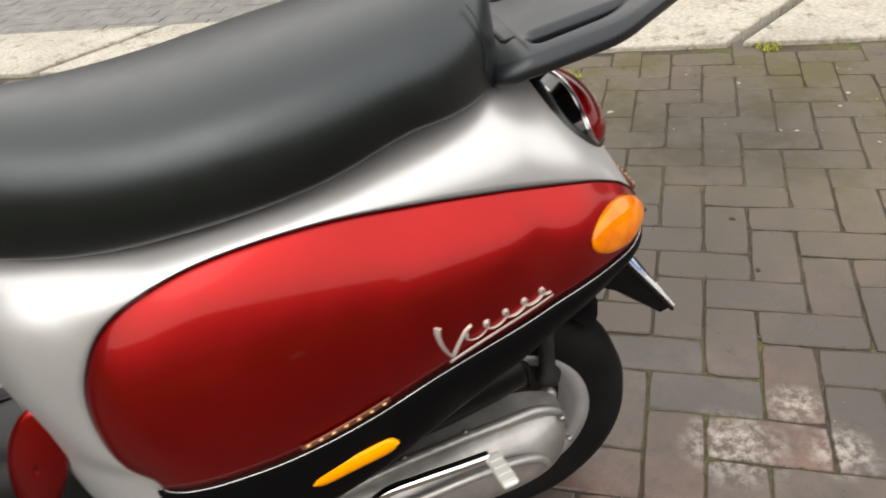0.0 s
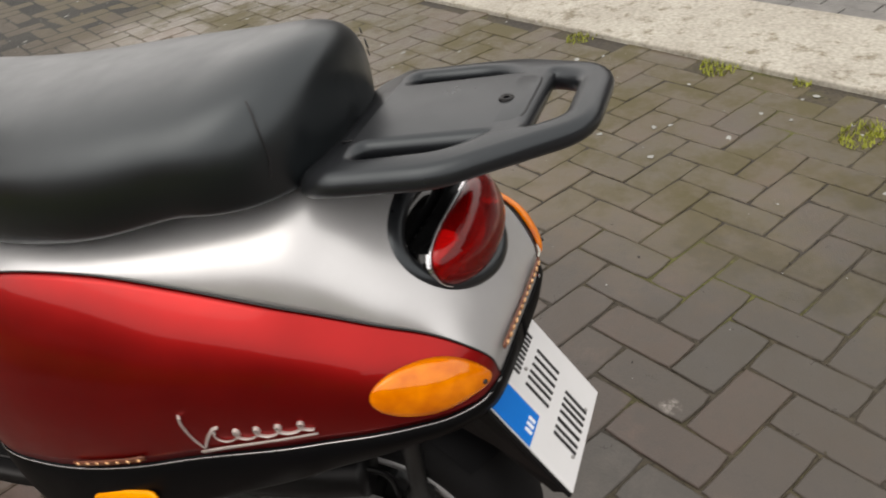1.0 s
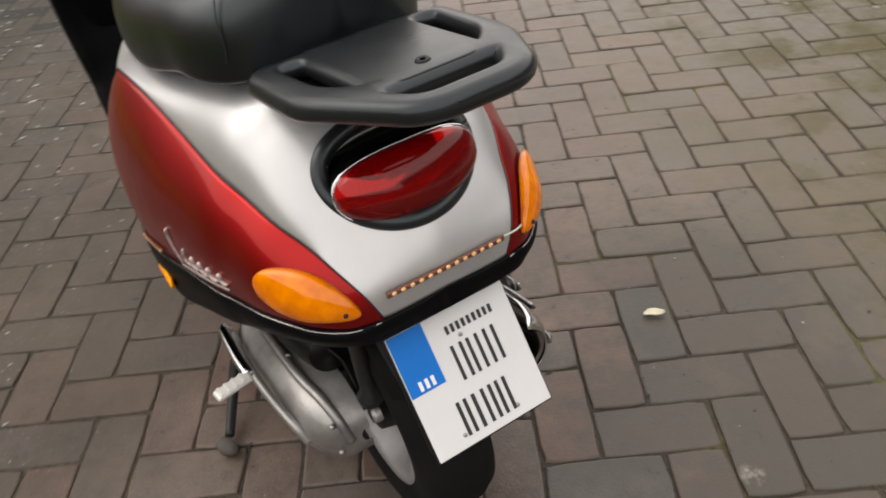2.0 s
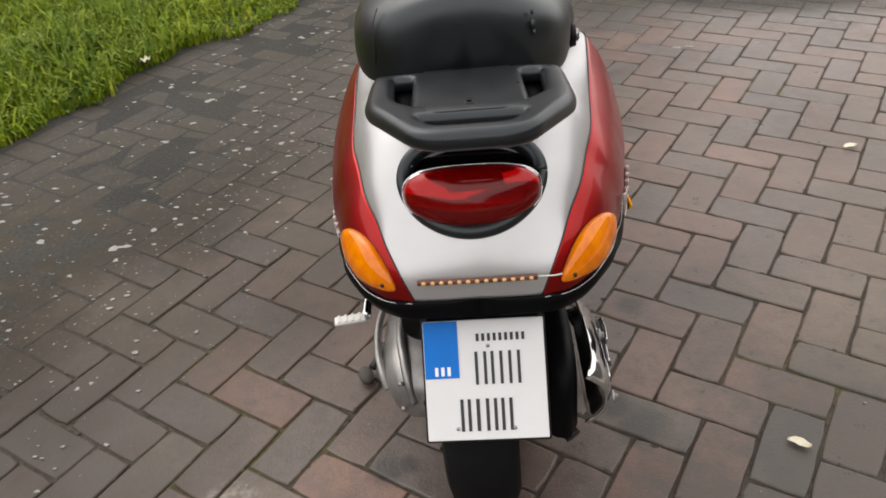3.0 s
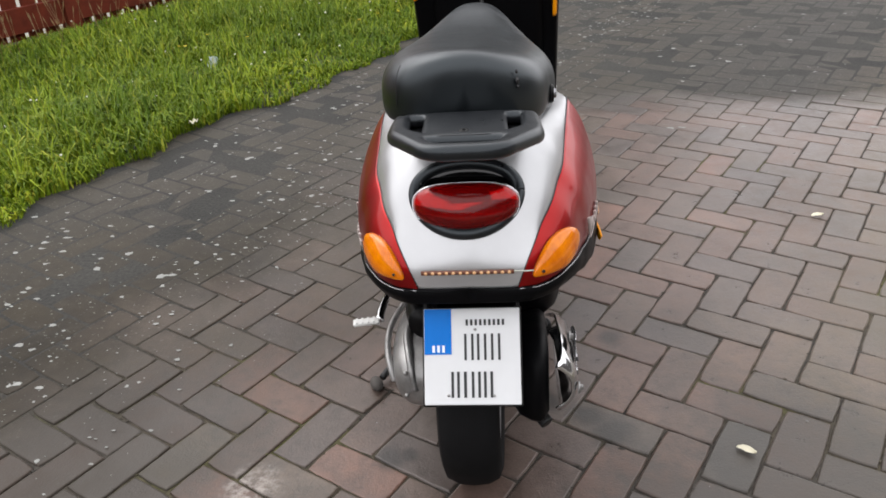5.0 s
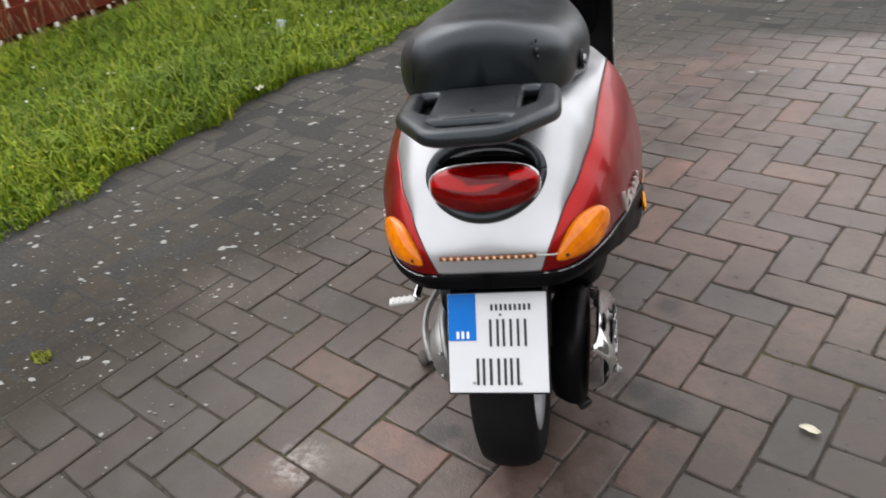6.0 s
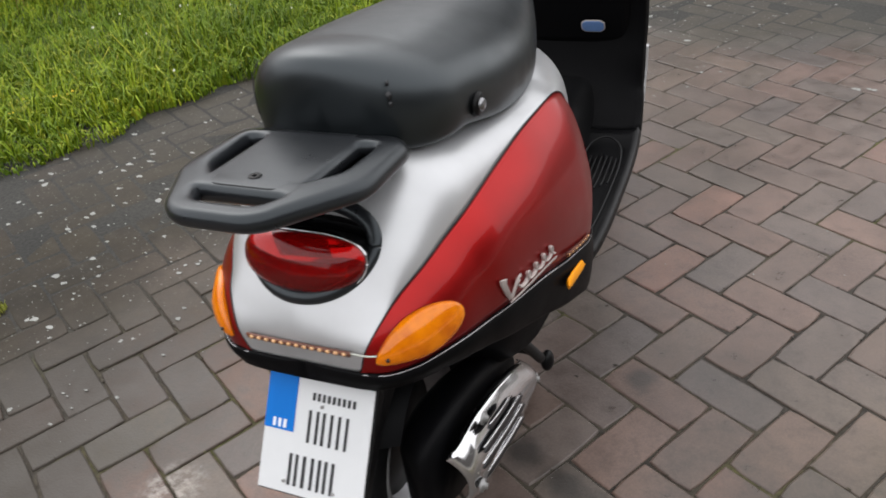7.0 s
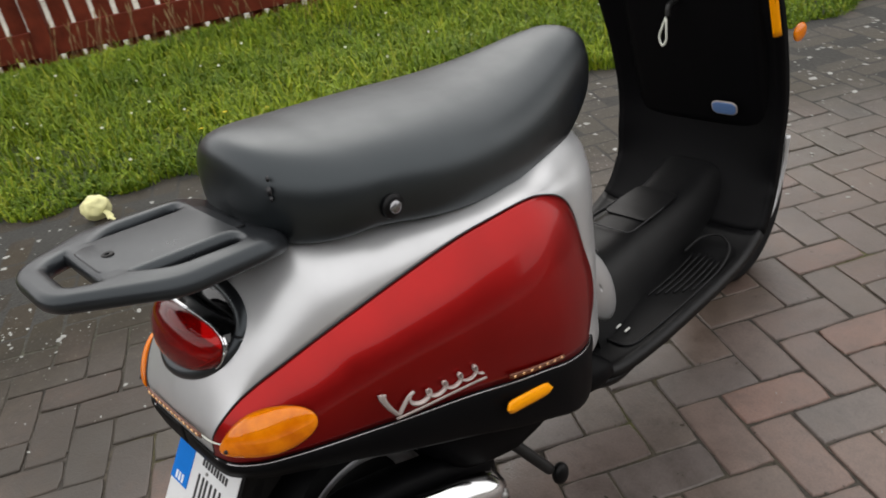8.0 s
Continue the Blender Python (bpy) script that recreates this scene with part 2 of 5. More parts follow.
# bed of sand, dirt and moss under the joints
joint_dirt = material("joint dirt", (0.05, 0.045, 0.035), 0.95)
n1, n2 = noise_node(joint_dirt, 1.7, 5, 0.6), noise_node(joint_dirt, 90, 3)
c1 = ramp(joint_dirt, n1.outputs["Fac"], [(0.44, (0.036, 0.031, 0.025)), (0.56, (0.051, 0.042, 0.026)), (0.68, (0.078, 0.080, 0.018))])
c2 = ramp(joint_dirt, n2.outputs["Fac"], [(0.3, (0.5, 0.5, 0.5)), (0.7, (1.3, 1.3, 1.3))])
jn = joint_dirt.node_tree
gp, dot, mr = jn.nodes.new("ShaderNodeNewGeometry"), jn.nodes.new("ShaderNodeVectorMath"), jn.nodes.new("ShaderNodeMapRange")
dot.operation, dot.inputs[1].default_value = "DOT_PRODUCT", ACROSS
mr.inputs["From Min"].default_value, mr.inputs["From Max"].default_value = -0.8, -1.4
jn.links.new(gp.outputs["Position"], dot.inputs[0])
jn.links.new(dot.outputs["Value"], mr.inputs["Value"])
away, mr2, most = jn.nodes.new("ShaderNodeVectorMath"), jn.nodes.new("ShaderNodeMapRange"), jn.nodes.new("ShaderNodeMath")
away.operation, away.inputs[1].default_value, most.operation = "DOT_PRODUCT", (0, 1, 0), "MAXIMUM"
mr2.inputs["From Min"].default_value, mr2.inputs["From Max"].default_value = 2.5, 2.8
jn.links.new(gp.outputs["Position"], away.inputs[0])
jn.links.new(away.outputs["Value"], mr2.inputs["Value"])
jn.links.new(mr.outputs[0], most.inputs[0])
jn.links.new(mr2.outputs[0], most.inputs[1])
silt = ramp(joint_dirt, n1.outputs["Fac"], [(0.35, (0.017, 0.017, 0.0148)), (0.7, (0.036, 0.035, 0.030))])
to(joint_dirt, mix(joint_dirt, 1.0, mix(joint_dirt, most.outputs[0], c1.outputs[0], silt.outputs[0]), c2.outputs[0], "MULTIPLY"), "Base Color")
bump(joint_dirt, n2.outputs["Fac"], 0.8, 0.004)
drive = tagged(new("driveway"), "herringbone driveway of weathered red and grey block pavers", "driveway", kind="structure")
bed = strip_bm(LAWN_EDGE - 0.3, KERB_EDGE, -6.2, 9.0, -0.0040, 40, 46)


def silted(c):
    """How far dirt fills the joints: almost flush beside the lawn and at the far end."""
    return max(min(1, max(0, (-1.08 - c.dot(ACROSS) - 0.25 * min(1, max(0, c.y - 1.2))) / 0.35)), min(1, max(0, (c.y - 2.5) / 0.3)))


for v in bed.verts:
    v.co.z += 0.0039 * silted(v.co)
part("bedding", bed, joint_dirt, drive, "dark mossy jointing dirt")

paver = material("block paver", (0.2, 0.15, 0.13), 0.55)
nt, lk = paver.node_tree.nodes, paver.node_tree.links
info, geo = nt.new("ShaderNodeObjectInfo"), nt.new("ShaderNodeNewGeometry")
both = nt.new("ShaderNodeMath")
both.operation = "ADD"
lk.new(info.outputs["Random"], both.inputs[0])
lk.new(geo.outputs["Random Per Island"], both.inputs[1])
wrap = nt.new("ShaderNodeMath")
wrap.operation = "FRACT"
lk.new(both.outputs[0], wrap.inputs[0])
pos = geo.outputs["Position"]


def at_place(m, scale, detail=4, rough=0.55):
    n = noise_node(m, scale, detail, rough)
    m.node_tree.links.new(pos if m is paver else m.node_tree.nodes.new("ShaderNodeNewGeometry").outputs["Position"], n.inputs["Vector"])
    return n


tone = ramp(paver, wrap.outputs[0], [(0.0, (0.124, 0.0821, 0.071)), (0.2, (0.104, 0.0821, 0.074)), (0.38, (0.094, 0.0783, 0.076)), (0.55, (0.115, 0.0802, 0.070)), (0.72, (0.098, 0.0802, 0.072)), (0.90, (0.136, 0.0831, 0.071)), (1.0, (0.128, 0.0993, 0.084))])
tone.name = "tone"
fine, blot, wide = at_place(paver, 220, 3), at_place(paver, 15, 7, 0.72), at_place(paver, 1.1, 4)
f = ramp(paver, fine.outputs["Fac"], [(0.3, (0.86, 0.86, 0.86)), (0.7, (1.12, 1.12, 1.12))])
b = ramp(paver, blot.outputs["Fac"], [(0.28, (0.58, 0.56, 0.53)), (0.5, (1.0, 0.985, 0.96)), (0.72, (1.22, 1.20, 1.16))])
colour = mix(paver, 1.0, mix(paver, 1.0, tone.outputs[0], f.outputs[0], "MULTIPLY"), b.outputs[0], "MULTIPLY")
damp = ramp(paver, at_place(paver, 2.3, 5, 0.6).outputs["Fac"], [(0.36, (0.66, 0.65, 0.63)), (0.62, (1.08, 1.06, 1.03))])
colour = mix(paver, 1.0, colour, damp.outputs[0], "MULTIPLY")
# grimy growth beside the lawn and at the far end of the drive
sep = nt.new("ShaderNodeVectorMath")
sep.operation = "DOT_PRODUCT"
lk.new(pos, sep.inputs[0])
sep.inputs[1].default_value = ACROSS
sep2 = nt.new("ShaderNodeVectorMath")
sep2.operation = "DOT_PRODUCT"
lk.new(pos, sep2.inputs[0])
sep2.inputs[1].default_value = (-0.29, 0.957, 0)


def span(value, a, b2):
    r = nt.new("ShaderNodeMapRange")
    r.inputs["From Min"].default_value, r.inputs["From Max"].default_value = a, b2
    lk.new(value, r.inputs["Value"])
    return r.outputs[0]


def maths(op, a, b2):
    m = nt.new("ShaderNodeMath")
    m.operation = op
    for s, v in zip(m.inputs, (a, b2)):
        if isinstance(v, bpy.types.NodeSocket):
            lk.new(v, s)
        else:
            s.default_value = v
    return m.outputs[0]


ragged = span(wide.outputs["Fac"], 0.2, 0.8)
sep3 = nt.new("ShaderNodeSeparateXYZ")
lk.new(pos, sep3.inputs[0])
# the grime beside the lawn draws back past the front wheel
ahead = maths("MULTIPLY", span(sep3.outputs["Y"], 1.2, 2.2), 0.3)
near_lawn = span(maths("ADD", maths("ADD", sep.outputs["Value"], ahead), maths("MULTIPLY", ragged, 0.55)), -0.25, -1.05)
near_end = span(sep2.outputs["Value"], 0.8, 2.0)
far_end = span(maths("ADD", sep3.outputs["Y"], maths("MULTIPLY", ragged, 0.5)), 2.62, 3.05)
grime = maths("MAXIMUM", near_lawn, far_end)
grime_tone = ramp(paver, blot.outputs["Fac"], [(0.3, (0.0142, 0.0133, 0.0113)), (0.55, (0.0232, 0.0217, 0.0178)), (0.75, (0.0460, 0.0420, 0.0360))])
colour = mix(paver, maths("MULTIPLY", grime, 0.93), colour, grime_tone.outputs[0])
# fine pale lichen speckle in the grimy parts, olive film towards the kerb
speckle = span(at_place(paver, 95, 2, 0.5).outputs["Fac"], 0.66, 0.72)
colour = mix(paver, maths("MULTIPLY", maths("MULTIPLY", speckle, grime), 0.55), colour, (0.30, 0.30, 0.27))
# sandier blocks towards the kerb
colour = mix(paver, maths("MULTIPLY", span(sep.outputs["Value"], 0.1, 0.9), 0.38), colour, mix(paver, 1.0, (0.142, 0.108, 0.068), b.outputs[0], "MULTIPLY"))
moss = span(at_place(paver, 3.0, 5, 0.65).outputs["Fac"], 0.36, 0.60)
kerb_side = span(maths("ADD", sep.outputs["Value"], maths("MULTIPLY", ragged, 0.5)), 0.6, 1.45)
film = maths("MULTIPLY", moss, maths("ADD", 0.06, maths("MULTIPLY", kerb_side, 0.88)))
colour = mix(paver, maths("MULTIPLY", kerb_side, 0.5), colour, (0.030, 0.027, 0.018))
colour = mix(paver, film, colour, (0.066, 0.055, 0.021))
lawn_side = span(maths("ADD", sep.outputs["Value"], maths("MULTIPLY", ragged, 0.5)), 0.05, -0.6)
colour = mix(paver, maths("MULTIPLY", lawn_side, maths("ADD", 0.12, maths("MULTIPLY", moss, 0.28))), colour, (0.044, 0.034, 0.019))
# a pale bloom of salts on a few blocks, and old oil drips behind the wheels


def soft_patches(places, reach):
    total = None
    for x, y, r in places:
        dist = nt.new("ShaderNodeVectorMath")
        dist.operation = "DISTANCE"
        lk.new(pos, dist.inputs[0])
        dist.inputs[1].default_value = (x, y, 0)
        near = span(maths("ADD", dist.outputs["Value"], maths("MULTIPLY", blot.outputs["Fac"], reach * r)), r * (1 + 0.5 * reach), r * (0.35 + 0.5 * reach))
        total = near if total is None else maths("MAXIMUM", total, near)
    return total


drips = soft_patches(((.315, .661, .05), (.146, .392, .055), (.242, .34, .06), (.289, .288, .07), (-.197, .181, .05), (-.16, .192, .03), (.0, .258, .05)), 0.8)
colour = mix(paver, maths("MULTIPLY", drips, 0.72), colour, (0.016, 0.015, 0.014))
# broad soft patches of darker brown round and behind the scooter
dark_areas = soft_patches(((.66, .20, .42), (.40, .05, .30), (.38, -.22, .40), (.50, -.30, .62), (.05, -.55, .45), (1.0, -.75, .5), (-.85, .10, .62), (-.45, -.25, .5), (.0, -.18, .26), (.62, -.10, .36)), 0.9)
colour = mix(paver, maths("MULTIPLY", dark_areas, 0.70), colour, (0.030, 0.026, 0.021))
bloom = maths("MULTIPLY", soft_patches(((-.057, -.203, .10), (-.011, -.352, .06), (-.126, -.361, .07), (.44, -.13, .024), (-.478, .077, .08)), 0.9), span(at_place(paver, 45, 4, 0.7).outputs["Fac"], 0.42, 0.62))
colour = mix(paver, maths("MULTIPLY", bloom, 0.65), colour, (0.36, 0.33, 0.30))
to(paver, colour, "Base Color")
rr = nt.new("ShaderNodeMapRange")
rr.inputs["From Min"].default_value, rr.inputs["From Max"].default_value = 0.3, 0.7
rr.inputs["To Min"].default_value, rr.inputs["To Max"].default_value = 0.24, 0.54
lk.new(blot.outputs["Fac"], rr.inputs["Value"])
to(paver, maths("MAXIMUM", maths("MAXIMUM", rr.outputs[0], maths("MULTIPLY", film, 0.85)), maths("MULTIPLY", grime, 0.8)), "Roughness")
to(paver, maths("SUBTRACT", 0.5, maths("MULTIPLY", maths("MULTIPLY", maths("MAXIMUM", lawn_side, near_lawn), maths("SUBTRACT", 1.0, near_end)), 0.34)), "Specular IOR Level")
bump(paver, maths("ADD", maths("MULTIPLY", fine.outputs["Fac"], 0.5), blot.outputs["Fac"]), 0.5, 0.003)

# herringbone lay: cells of half a paver, laid at its own angle to the drive
PITCH, LAY = 0.1035, radians(62)
LAY_Y, LAY_X = Vector((math.cos(LAY), math.sin(LAY), 0)), Vector((math.sin(LAY), -math.cos(LAY), 0))
LAY_X0, LAY_Y0 = 0.4265, 0.3592


def paver_points(length, width, worn_by=0.0, seed=0):
    """Top with an eased, slightly uneven edge, and short sides."""
    r, pts = random.Random(seed), []
    hx, hy = length / 2, width / 2
    ring = [(-1, -1), (-0.7, -1), (-0.3, -1), (0.1, -1), (0.6, -1), (1, -1), (1, -0.3), (1, 0.4), (1, 1), (0.7, 1), (0.2, 1), (-0.2, 1), (-0.6, 1), (-1, 1), (-1, 0.4), (-1, -0.3)]
    outline = []
    for x, y in ring:
        corner = abs(x) == 1 and abs(y) == 1
        cut = worn_by * (r.uniform(0.3, 1.8) if corner else r.uniform(-0.4, 0.5))
        outline.append((x * hx - (cut * x if abs(x) == 1 else 0), y * hy - (cut * y if abs(y) == 1 else 0)))
    for inset, z in ((0.0042, 0.0), (0.0016, -0.0009), (0.0, -0.0032), (0.0, -0.02)):
        pts += [(x - inset * (x > 0) + inset * (x < 0), y - inset * (y > 0) + inset * (y < 0), z) for x, y in outline]
    n = len(ring)
    faces = [tuple(range(n))] + [(n * k + i + n, n * k + (i + 1) % n + n, n * k + (i + 1) % n, n * k + i) for k in range(3) for i in range(n)]
    return pts, faces


def laid_pavers():
    for i in range(-75, 75):
        for j in range(-95, 110):
            kind = (i - j) % 4
            if kind == 0:
                cx, cy, turn = i + 1, j + 0.5, LAY - math.pi / 2
            elif kind == 3:
                cx, cy, turn = i + 0.5, j + 1, LAY
            else:
                continue
            c = LAY_X * (LAY_X0 + cx * PITCH) + LAY_Y * (LAY_Y0 + cy * PITCH)
            n, d = c.dot(ACROSS), c.dot(ALONG)
            if LAWN_EDGE - 0.12 < n < KERB_EDGE - 0.04 and -5.8 < d < 8.8:
                yield c, turn

# grey blocks beyond the kerb
grey_block = worn("grey block", (0.135, 0.132, 0.125), 0.6, grain=200, grain_depth=0.002, dirt=0.3)
rng = random.Random(12)
verts, quads = [], []
pts, faces = paver_points(0.196, 0.096)
for j in range(14):
    for i in range(60):
        m = Matrix.Translation(on_plan(KERB_BACK + 0.06 + 0.1 * j, -5.0 + 0.2 * (i + 0.5 * (j % 2)), rng.uniform(-0.002, 0.002))) @ Matrix.Rotation(DRIVE, 4, "Z")
        k = len(verts)
        verts += [tuple(m @ Vector(p)) for p in pts]
        quads += [tuple(q + k for q in f) for f in faces]
me = bpy.data.meshes.new("far_blocks")
me.from_pydata(verts, [], quads)
me.materials.append(grey_block)
far = new("far_blocks", me)
far.parent = kerb
tagged(far, "grey concrete blocks beyond the kerb", kind="stuff")

# ---- the scooter: tail towards -y, nose towards +y ----
scooter = tagged(new("scooter"), "red and silver motor scooter with black seat on its stand", "scooter")
scooter.location, scooter.rotation_euler, scooter.scale = (.0183, .004, 0), (0, radians(-1.5), radians(1.4)), (.976, .976, .976)

# guide lines of the rear body, right side: middle line, seam of silver and red, lower edge of red
MIDDLE = [(0, 0, .563), (0, -.003, .60), (0, .010, .635), (0, .042, .682), (0, .085, .730), (0, .135, .772), (0, .19, .792), (0, .30, .772), (0, .40, .752), (0, .50, .737), (0, .57, .728)]
SEAM = [(0.085, 0.0, 0.566), (0.098, 0.004, 0.6001), (0.116, 0.03, 0.6324), (0.128, 0.06, 0.6508), (0.146, 0.1, 0.6693), (0.158, 0.15, 0.684), (0.17, 0.2, 0.6977), (0.178, 0.3, 0.712), (0.186, 0.4, 0.722), (0.192, 0.5, 0.717), (0.191, 0.57, 0.696), (0.19, 0.63, 0.659), (0.194, 0.665, 0.604), (0.2, 0.676, 0.549), (0.208, 0.668, 0.489), (0.211, 0.64, 0.448)]
LOWER = [(0.086, -0.001, 0.564), (0.12, 0.008, 0.5632), (0.15, 0.033, 0.5628), (0.17, 0.063, 0.5625), (0.1898, 0.105, 0.5595), (0.2031, 0.157, 0.5497), (0.2167, 0.205, 0.5418), (0.233, 0.305, 0.519), (0.247, 0.4, 0.492), (0.252, 0.49, 0.469), (0.249, 0.56, 0.457), (0.242, 0.6, 0.452), (0.233, 0.622, 0.45), (0.226, 0.632, 0.45), (0.219, 0.637, 0.45), (0.211, 0.64, 0.45)]


def bezier(points, n):
    p, t = np.array(points, float), np.linspace(0, 1, n)[:, None]
    k = len(p) - 1
    return sum(math.comb(k, i) * (1 - t) ** (k - i) * t**i * p[i] for i in range(k + 1))


def settled(x, y, z):
    """The two cowls are not seated alike: the one on the stand side sits a little further forward."""
    g, low = min(1, max(0, (y - .42) / .22)), min(1, max(0, (.69 - z) / .12))
    g, low = g * g * (3 - 2 * g), low * low * (3 - 2 * low)
    side = max(-1, min(1, x / .12))
    away = g * max(0, side)
    x = x * (1 - .035 * max(0, side) * max(0, 1 - y / .5))
    return (x, y + g * (-.022 * side - .006 * abs(side)) - .026 * away * low, z + .016 * away * (1 - low))


def mirrored(rows, s):
    return [[settled(s * x, y, z) for x, y, z in row] for row in rows]


# silver rear body in one piece: tail, shelf under the seat, waist above the floor
mid, seam = smooth_line(MIDDLE, 70), smooth_line(SEAM[:11], 70)
rows = []


def silver_row(ctrl):
    half = bezier(ctrl, 22)
    rows.append([settled(-x, y, z) for x, y, z in half[::-1]] + [settled(*q) for q in half[1:]])


for c, b in zip(mid, seam):
    q = np.array((0.93 * b[0], 0.45 * c[1] + 0.55 * b[1], c[2] - 0.004))
    old = [c, (c + q) / 2, (c + 4 * q + b) / 6, (q + b) / 2, b]
    silver_row(old)
FRONT = SEAM[10:] + [(.222, .630, .400)]
NOSE = [(0, .57, .728), (0, .69, .730), (0, .785, .715), (0, .815, .64), (0, .800, .54), (0, .788, .45), (0, .778, .38)]
fr, ns = smooth_line(FRONT, 41)[1:], smooth_line(NOSE, 41)[1:]
for i, (b, c) in enumerate(zip(fr, ns)):
    f = (i + 1) / 40
    waist = .160 - .045 * math.sin(math.pi * min(1, max(0, (f - .25) / .6)))
    new_ctrl = [c, np.array((.55 * waist, c[1] + .002, c[2])), np.array((waist, c[1] - .012, .6 * c[2] + .4 * b[2])), np.array((.93 * b[0], .45 * c[1] + .55 * b[1], .3 * c[2] + .7 * b[2])), b]
    g = min(1, f / .4)
    g = g * g * (3 - 2 * g)
    q = np.array((0.93 * b[0], 0.45 * c[1] + 0.55 * b[1], c[2] - 0.004))
    old = [c, (c + q) / 2, (c + 4 * q + b) / 6, (q + b) / 2, b]
    silver_row([o * (1 - g) + w * g for o, w in zip(old, new_ctrl)])
# the opening in the tail for the lamp
ring_tilt = Matrix.Translation((0, .064, .700)) @ Matrix.Rotation(radians(-43), 4, "X")
body, place = sheet_bm(rows), ring_tilt.inverted()
gone = []
for f in body.faces:
    c = f.calc_center_median()
    q = place @ (c - Vector((0, .020 * (c.x / .09) ** 2, 0)))
    if c.y < .2 and abs(q.y) < .05 and (q.x / .0885) ** 2 + (q.z / .0620) ** 2 < .93:
        gone.append(f)
bmesh.ops.delete(body, geom=gone, context="FACES")
shell(part("rear_body", body, silver_paint, scooter, "satin silver rear body under the seat"), 0.004)

# red side cowls with their lower trim, marker, emblem and LED strip
up, low = smooth_line(SEAM, 90), smooth_line(LOWER, 90)


def cowl_row(b, l):
    d = l - b
    h = min(1.0, abs(d[2]) / 0.2)
    p1 = b + np.array((.040 * h + .3 * abs(d[0]) * (1 - h), .15 * d[1], -.040 * h))
    p2 = l + np.array((.015 * h, -.2 * d[1], .105 * h))
    return bezier([b, p1, p2, l], 22)


def cowl_at(i, f):
    k, g = min(int(i), 88), i - min(int(i), 88)
    a, b = cowl_row(up[k], low[k]), cowl_row(up[k + 1], low[k + 1])
    m = a * (1 - g) + b * g
    q = min(max(f, 0), 1) * 21
    j, h = min(int(q), 20), q - min(int(q), 20)
    p = m[j] * (1 - h) + m[j + 1] * h
    nrm = np.cross(b[j] - a[j], m[j + 1] - m[j])
    nrm = nrm / (np.linalg.norm(nrm) + 1e-9)
    return p, nrm if nrm[0] > 0 or nrm[1] < 0 else -nrm


def cowl_point(y, f, out=0.0):
    """A place on the cowl: at y, f of the way down from the seam."""
    middle = (up[:78, 1] + low[:78, 1]) / 2
    i = float(np.interp(y, middle, np.arange(78)))
    p, nrm = cowl_at(i, f)
    return p + out * nrm, nrm


for s in (-1, 1):
    rows = [[tuple(q) for q in cowl_row(b, l)] for b, l in zip(up, low)]
    cowl = shell(part("side_cowl", sheet_bm(mirrored(rows, s)), red_paint, scooter, "glossy metallic red side cowl"), 0.004, -1)
    seam_line = [settled(s * (x + .0005), y, z + .001) for x, y, z in smooth_line(SEAM, 60)]
    part("seam_gap", tube_bm(seam_line, 0.0010, 6, 120), ink, cowl, "dark seam line")
    rim_line = [settled(s * (x + .002), y - .001, z - .003) for x, y, z in smooth_line(LOWER[:14], 60)]
    part("lower_edge", tube_bm(rim_line, 0.0014, 6, 120), dull_chrome, cowl, "thin bright lower edge")
    # writing along the lower edge, as a plain swash and block
    y0, y1 = (.300, .160) if s < 0 else (.185, .330)
    def tag_strip(ya, yb, fa, fb, ta, tb, n=12):
        rows = []
        for k in range(n + 1):
            g = k / n
            y, f, t = ya + (yb - ya) * g, fa + (fb - fa) * g, ta + (tb - ta) * g
            rows.append([tuple(cowl_point(y, f + t * e, 0.0022)[0] * (s, 1, 1)) for e in (-1, -.33, .33, 1)])
        return sheet_bm(rows)
    dy = y1 - y0
    emblem = shell(part("emblem", tag_strip(y0 + dy * .04, y1 + dy * .02, .965, .915, .007, .006), emblem_grey, cowl, "satin silver emblem, a swash with a scroll"), 0.002, 1)

    def stroke(name, places, radius, n):
        line = [tuple(cowl_point(y0 + dy * a, f, 0.001)[0] * (s, 1, 1)) for a, f in places]
        part(name, tube_bm(line, radius, 6, n, .32), emblem_grey, emblem)

    stroke("swash", ((-.03, .745), (-.035, .79), (.0, .87), (.07, .955)), (.0058, .0034), 24)
    stroke("swash", ((.07, .955), (.13, .90), (.20, .845), (.26, .825)), (.0034, .0026), 20)
    stroke("scroll", [(.22 + .78 * g - .055 * math.sin(math.tau * 4.5 * g), .893 - .04 * g - .034 * math.cos(math.tau * 4.5 * g)) for g in np.linspace(0, 1, 81)], .0036, 160)
    # LED strip
    ya, yb = .372, .486
    strip = shell(part("led_strip", tag_strip(ya, yb, .957, .967, .012, .012), led_strip_mat, cowl, "short strip of small LEDs"), 0.0025, 1)
    for k in range(7):
        p, _ = cowl_point(ya + (yb - ya) * (k + .5) / 7, .96, 0.005)
        part("led", cyl_bm(.0022, .002, Matrix.Translation(p * (s, 1, 1)) @ Matrix.Rotation(radians(90), 4, "Y"), 8), led_dot, strip)

# black skirt under the cowls and round the tail
SKIRT = [(0.0, -0.004, 0.535), (0.086, -0.002, 0.535), (0.118, 0.01, 0.5331), (0.146, 0.035, 0.5305), (0.166, 0.067, 0.5259), (0.1856, 0.108, 0.5164), (0.2002, 0.157, 0.5001), (0.2137, 0.205, 0.4807), (0.23, 0.305, 0.439), (0.244, 0.4, 0.396), (0.248, 0.49, 0.362), (0.244, 0.56, 0.344), (0.235, 0.61, 0.349), (0.215, 0.64, 0.394)]
TOPL = [(.0, -.002, .563)] + LOWER[:12] + [(.225, .640, .444)]
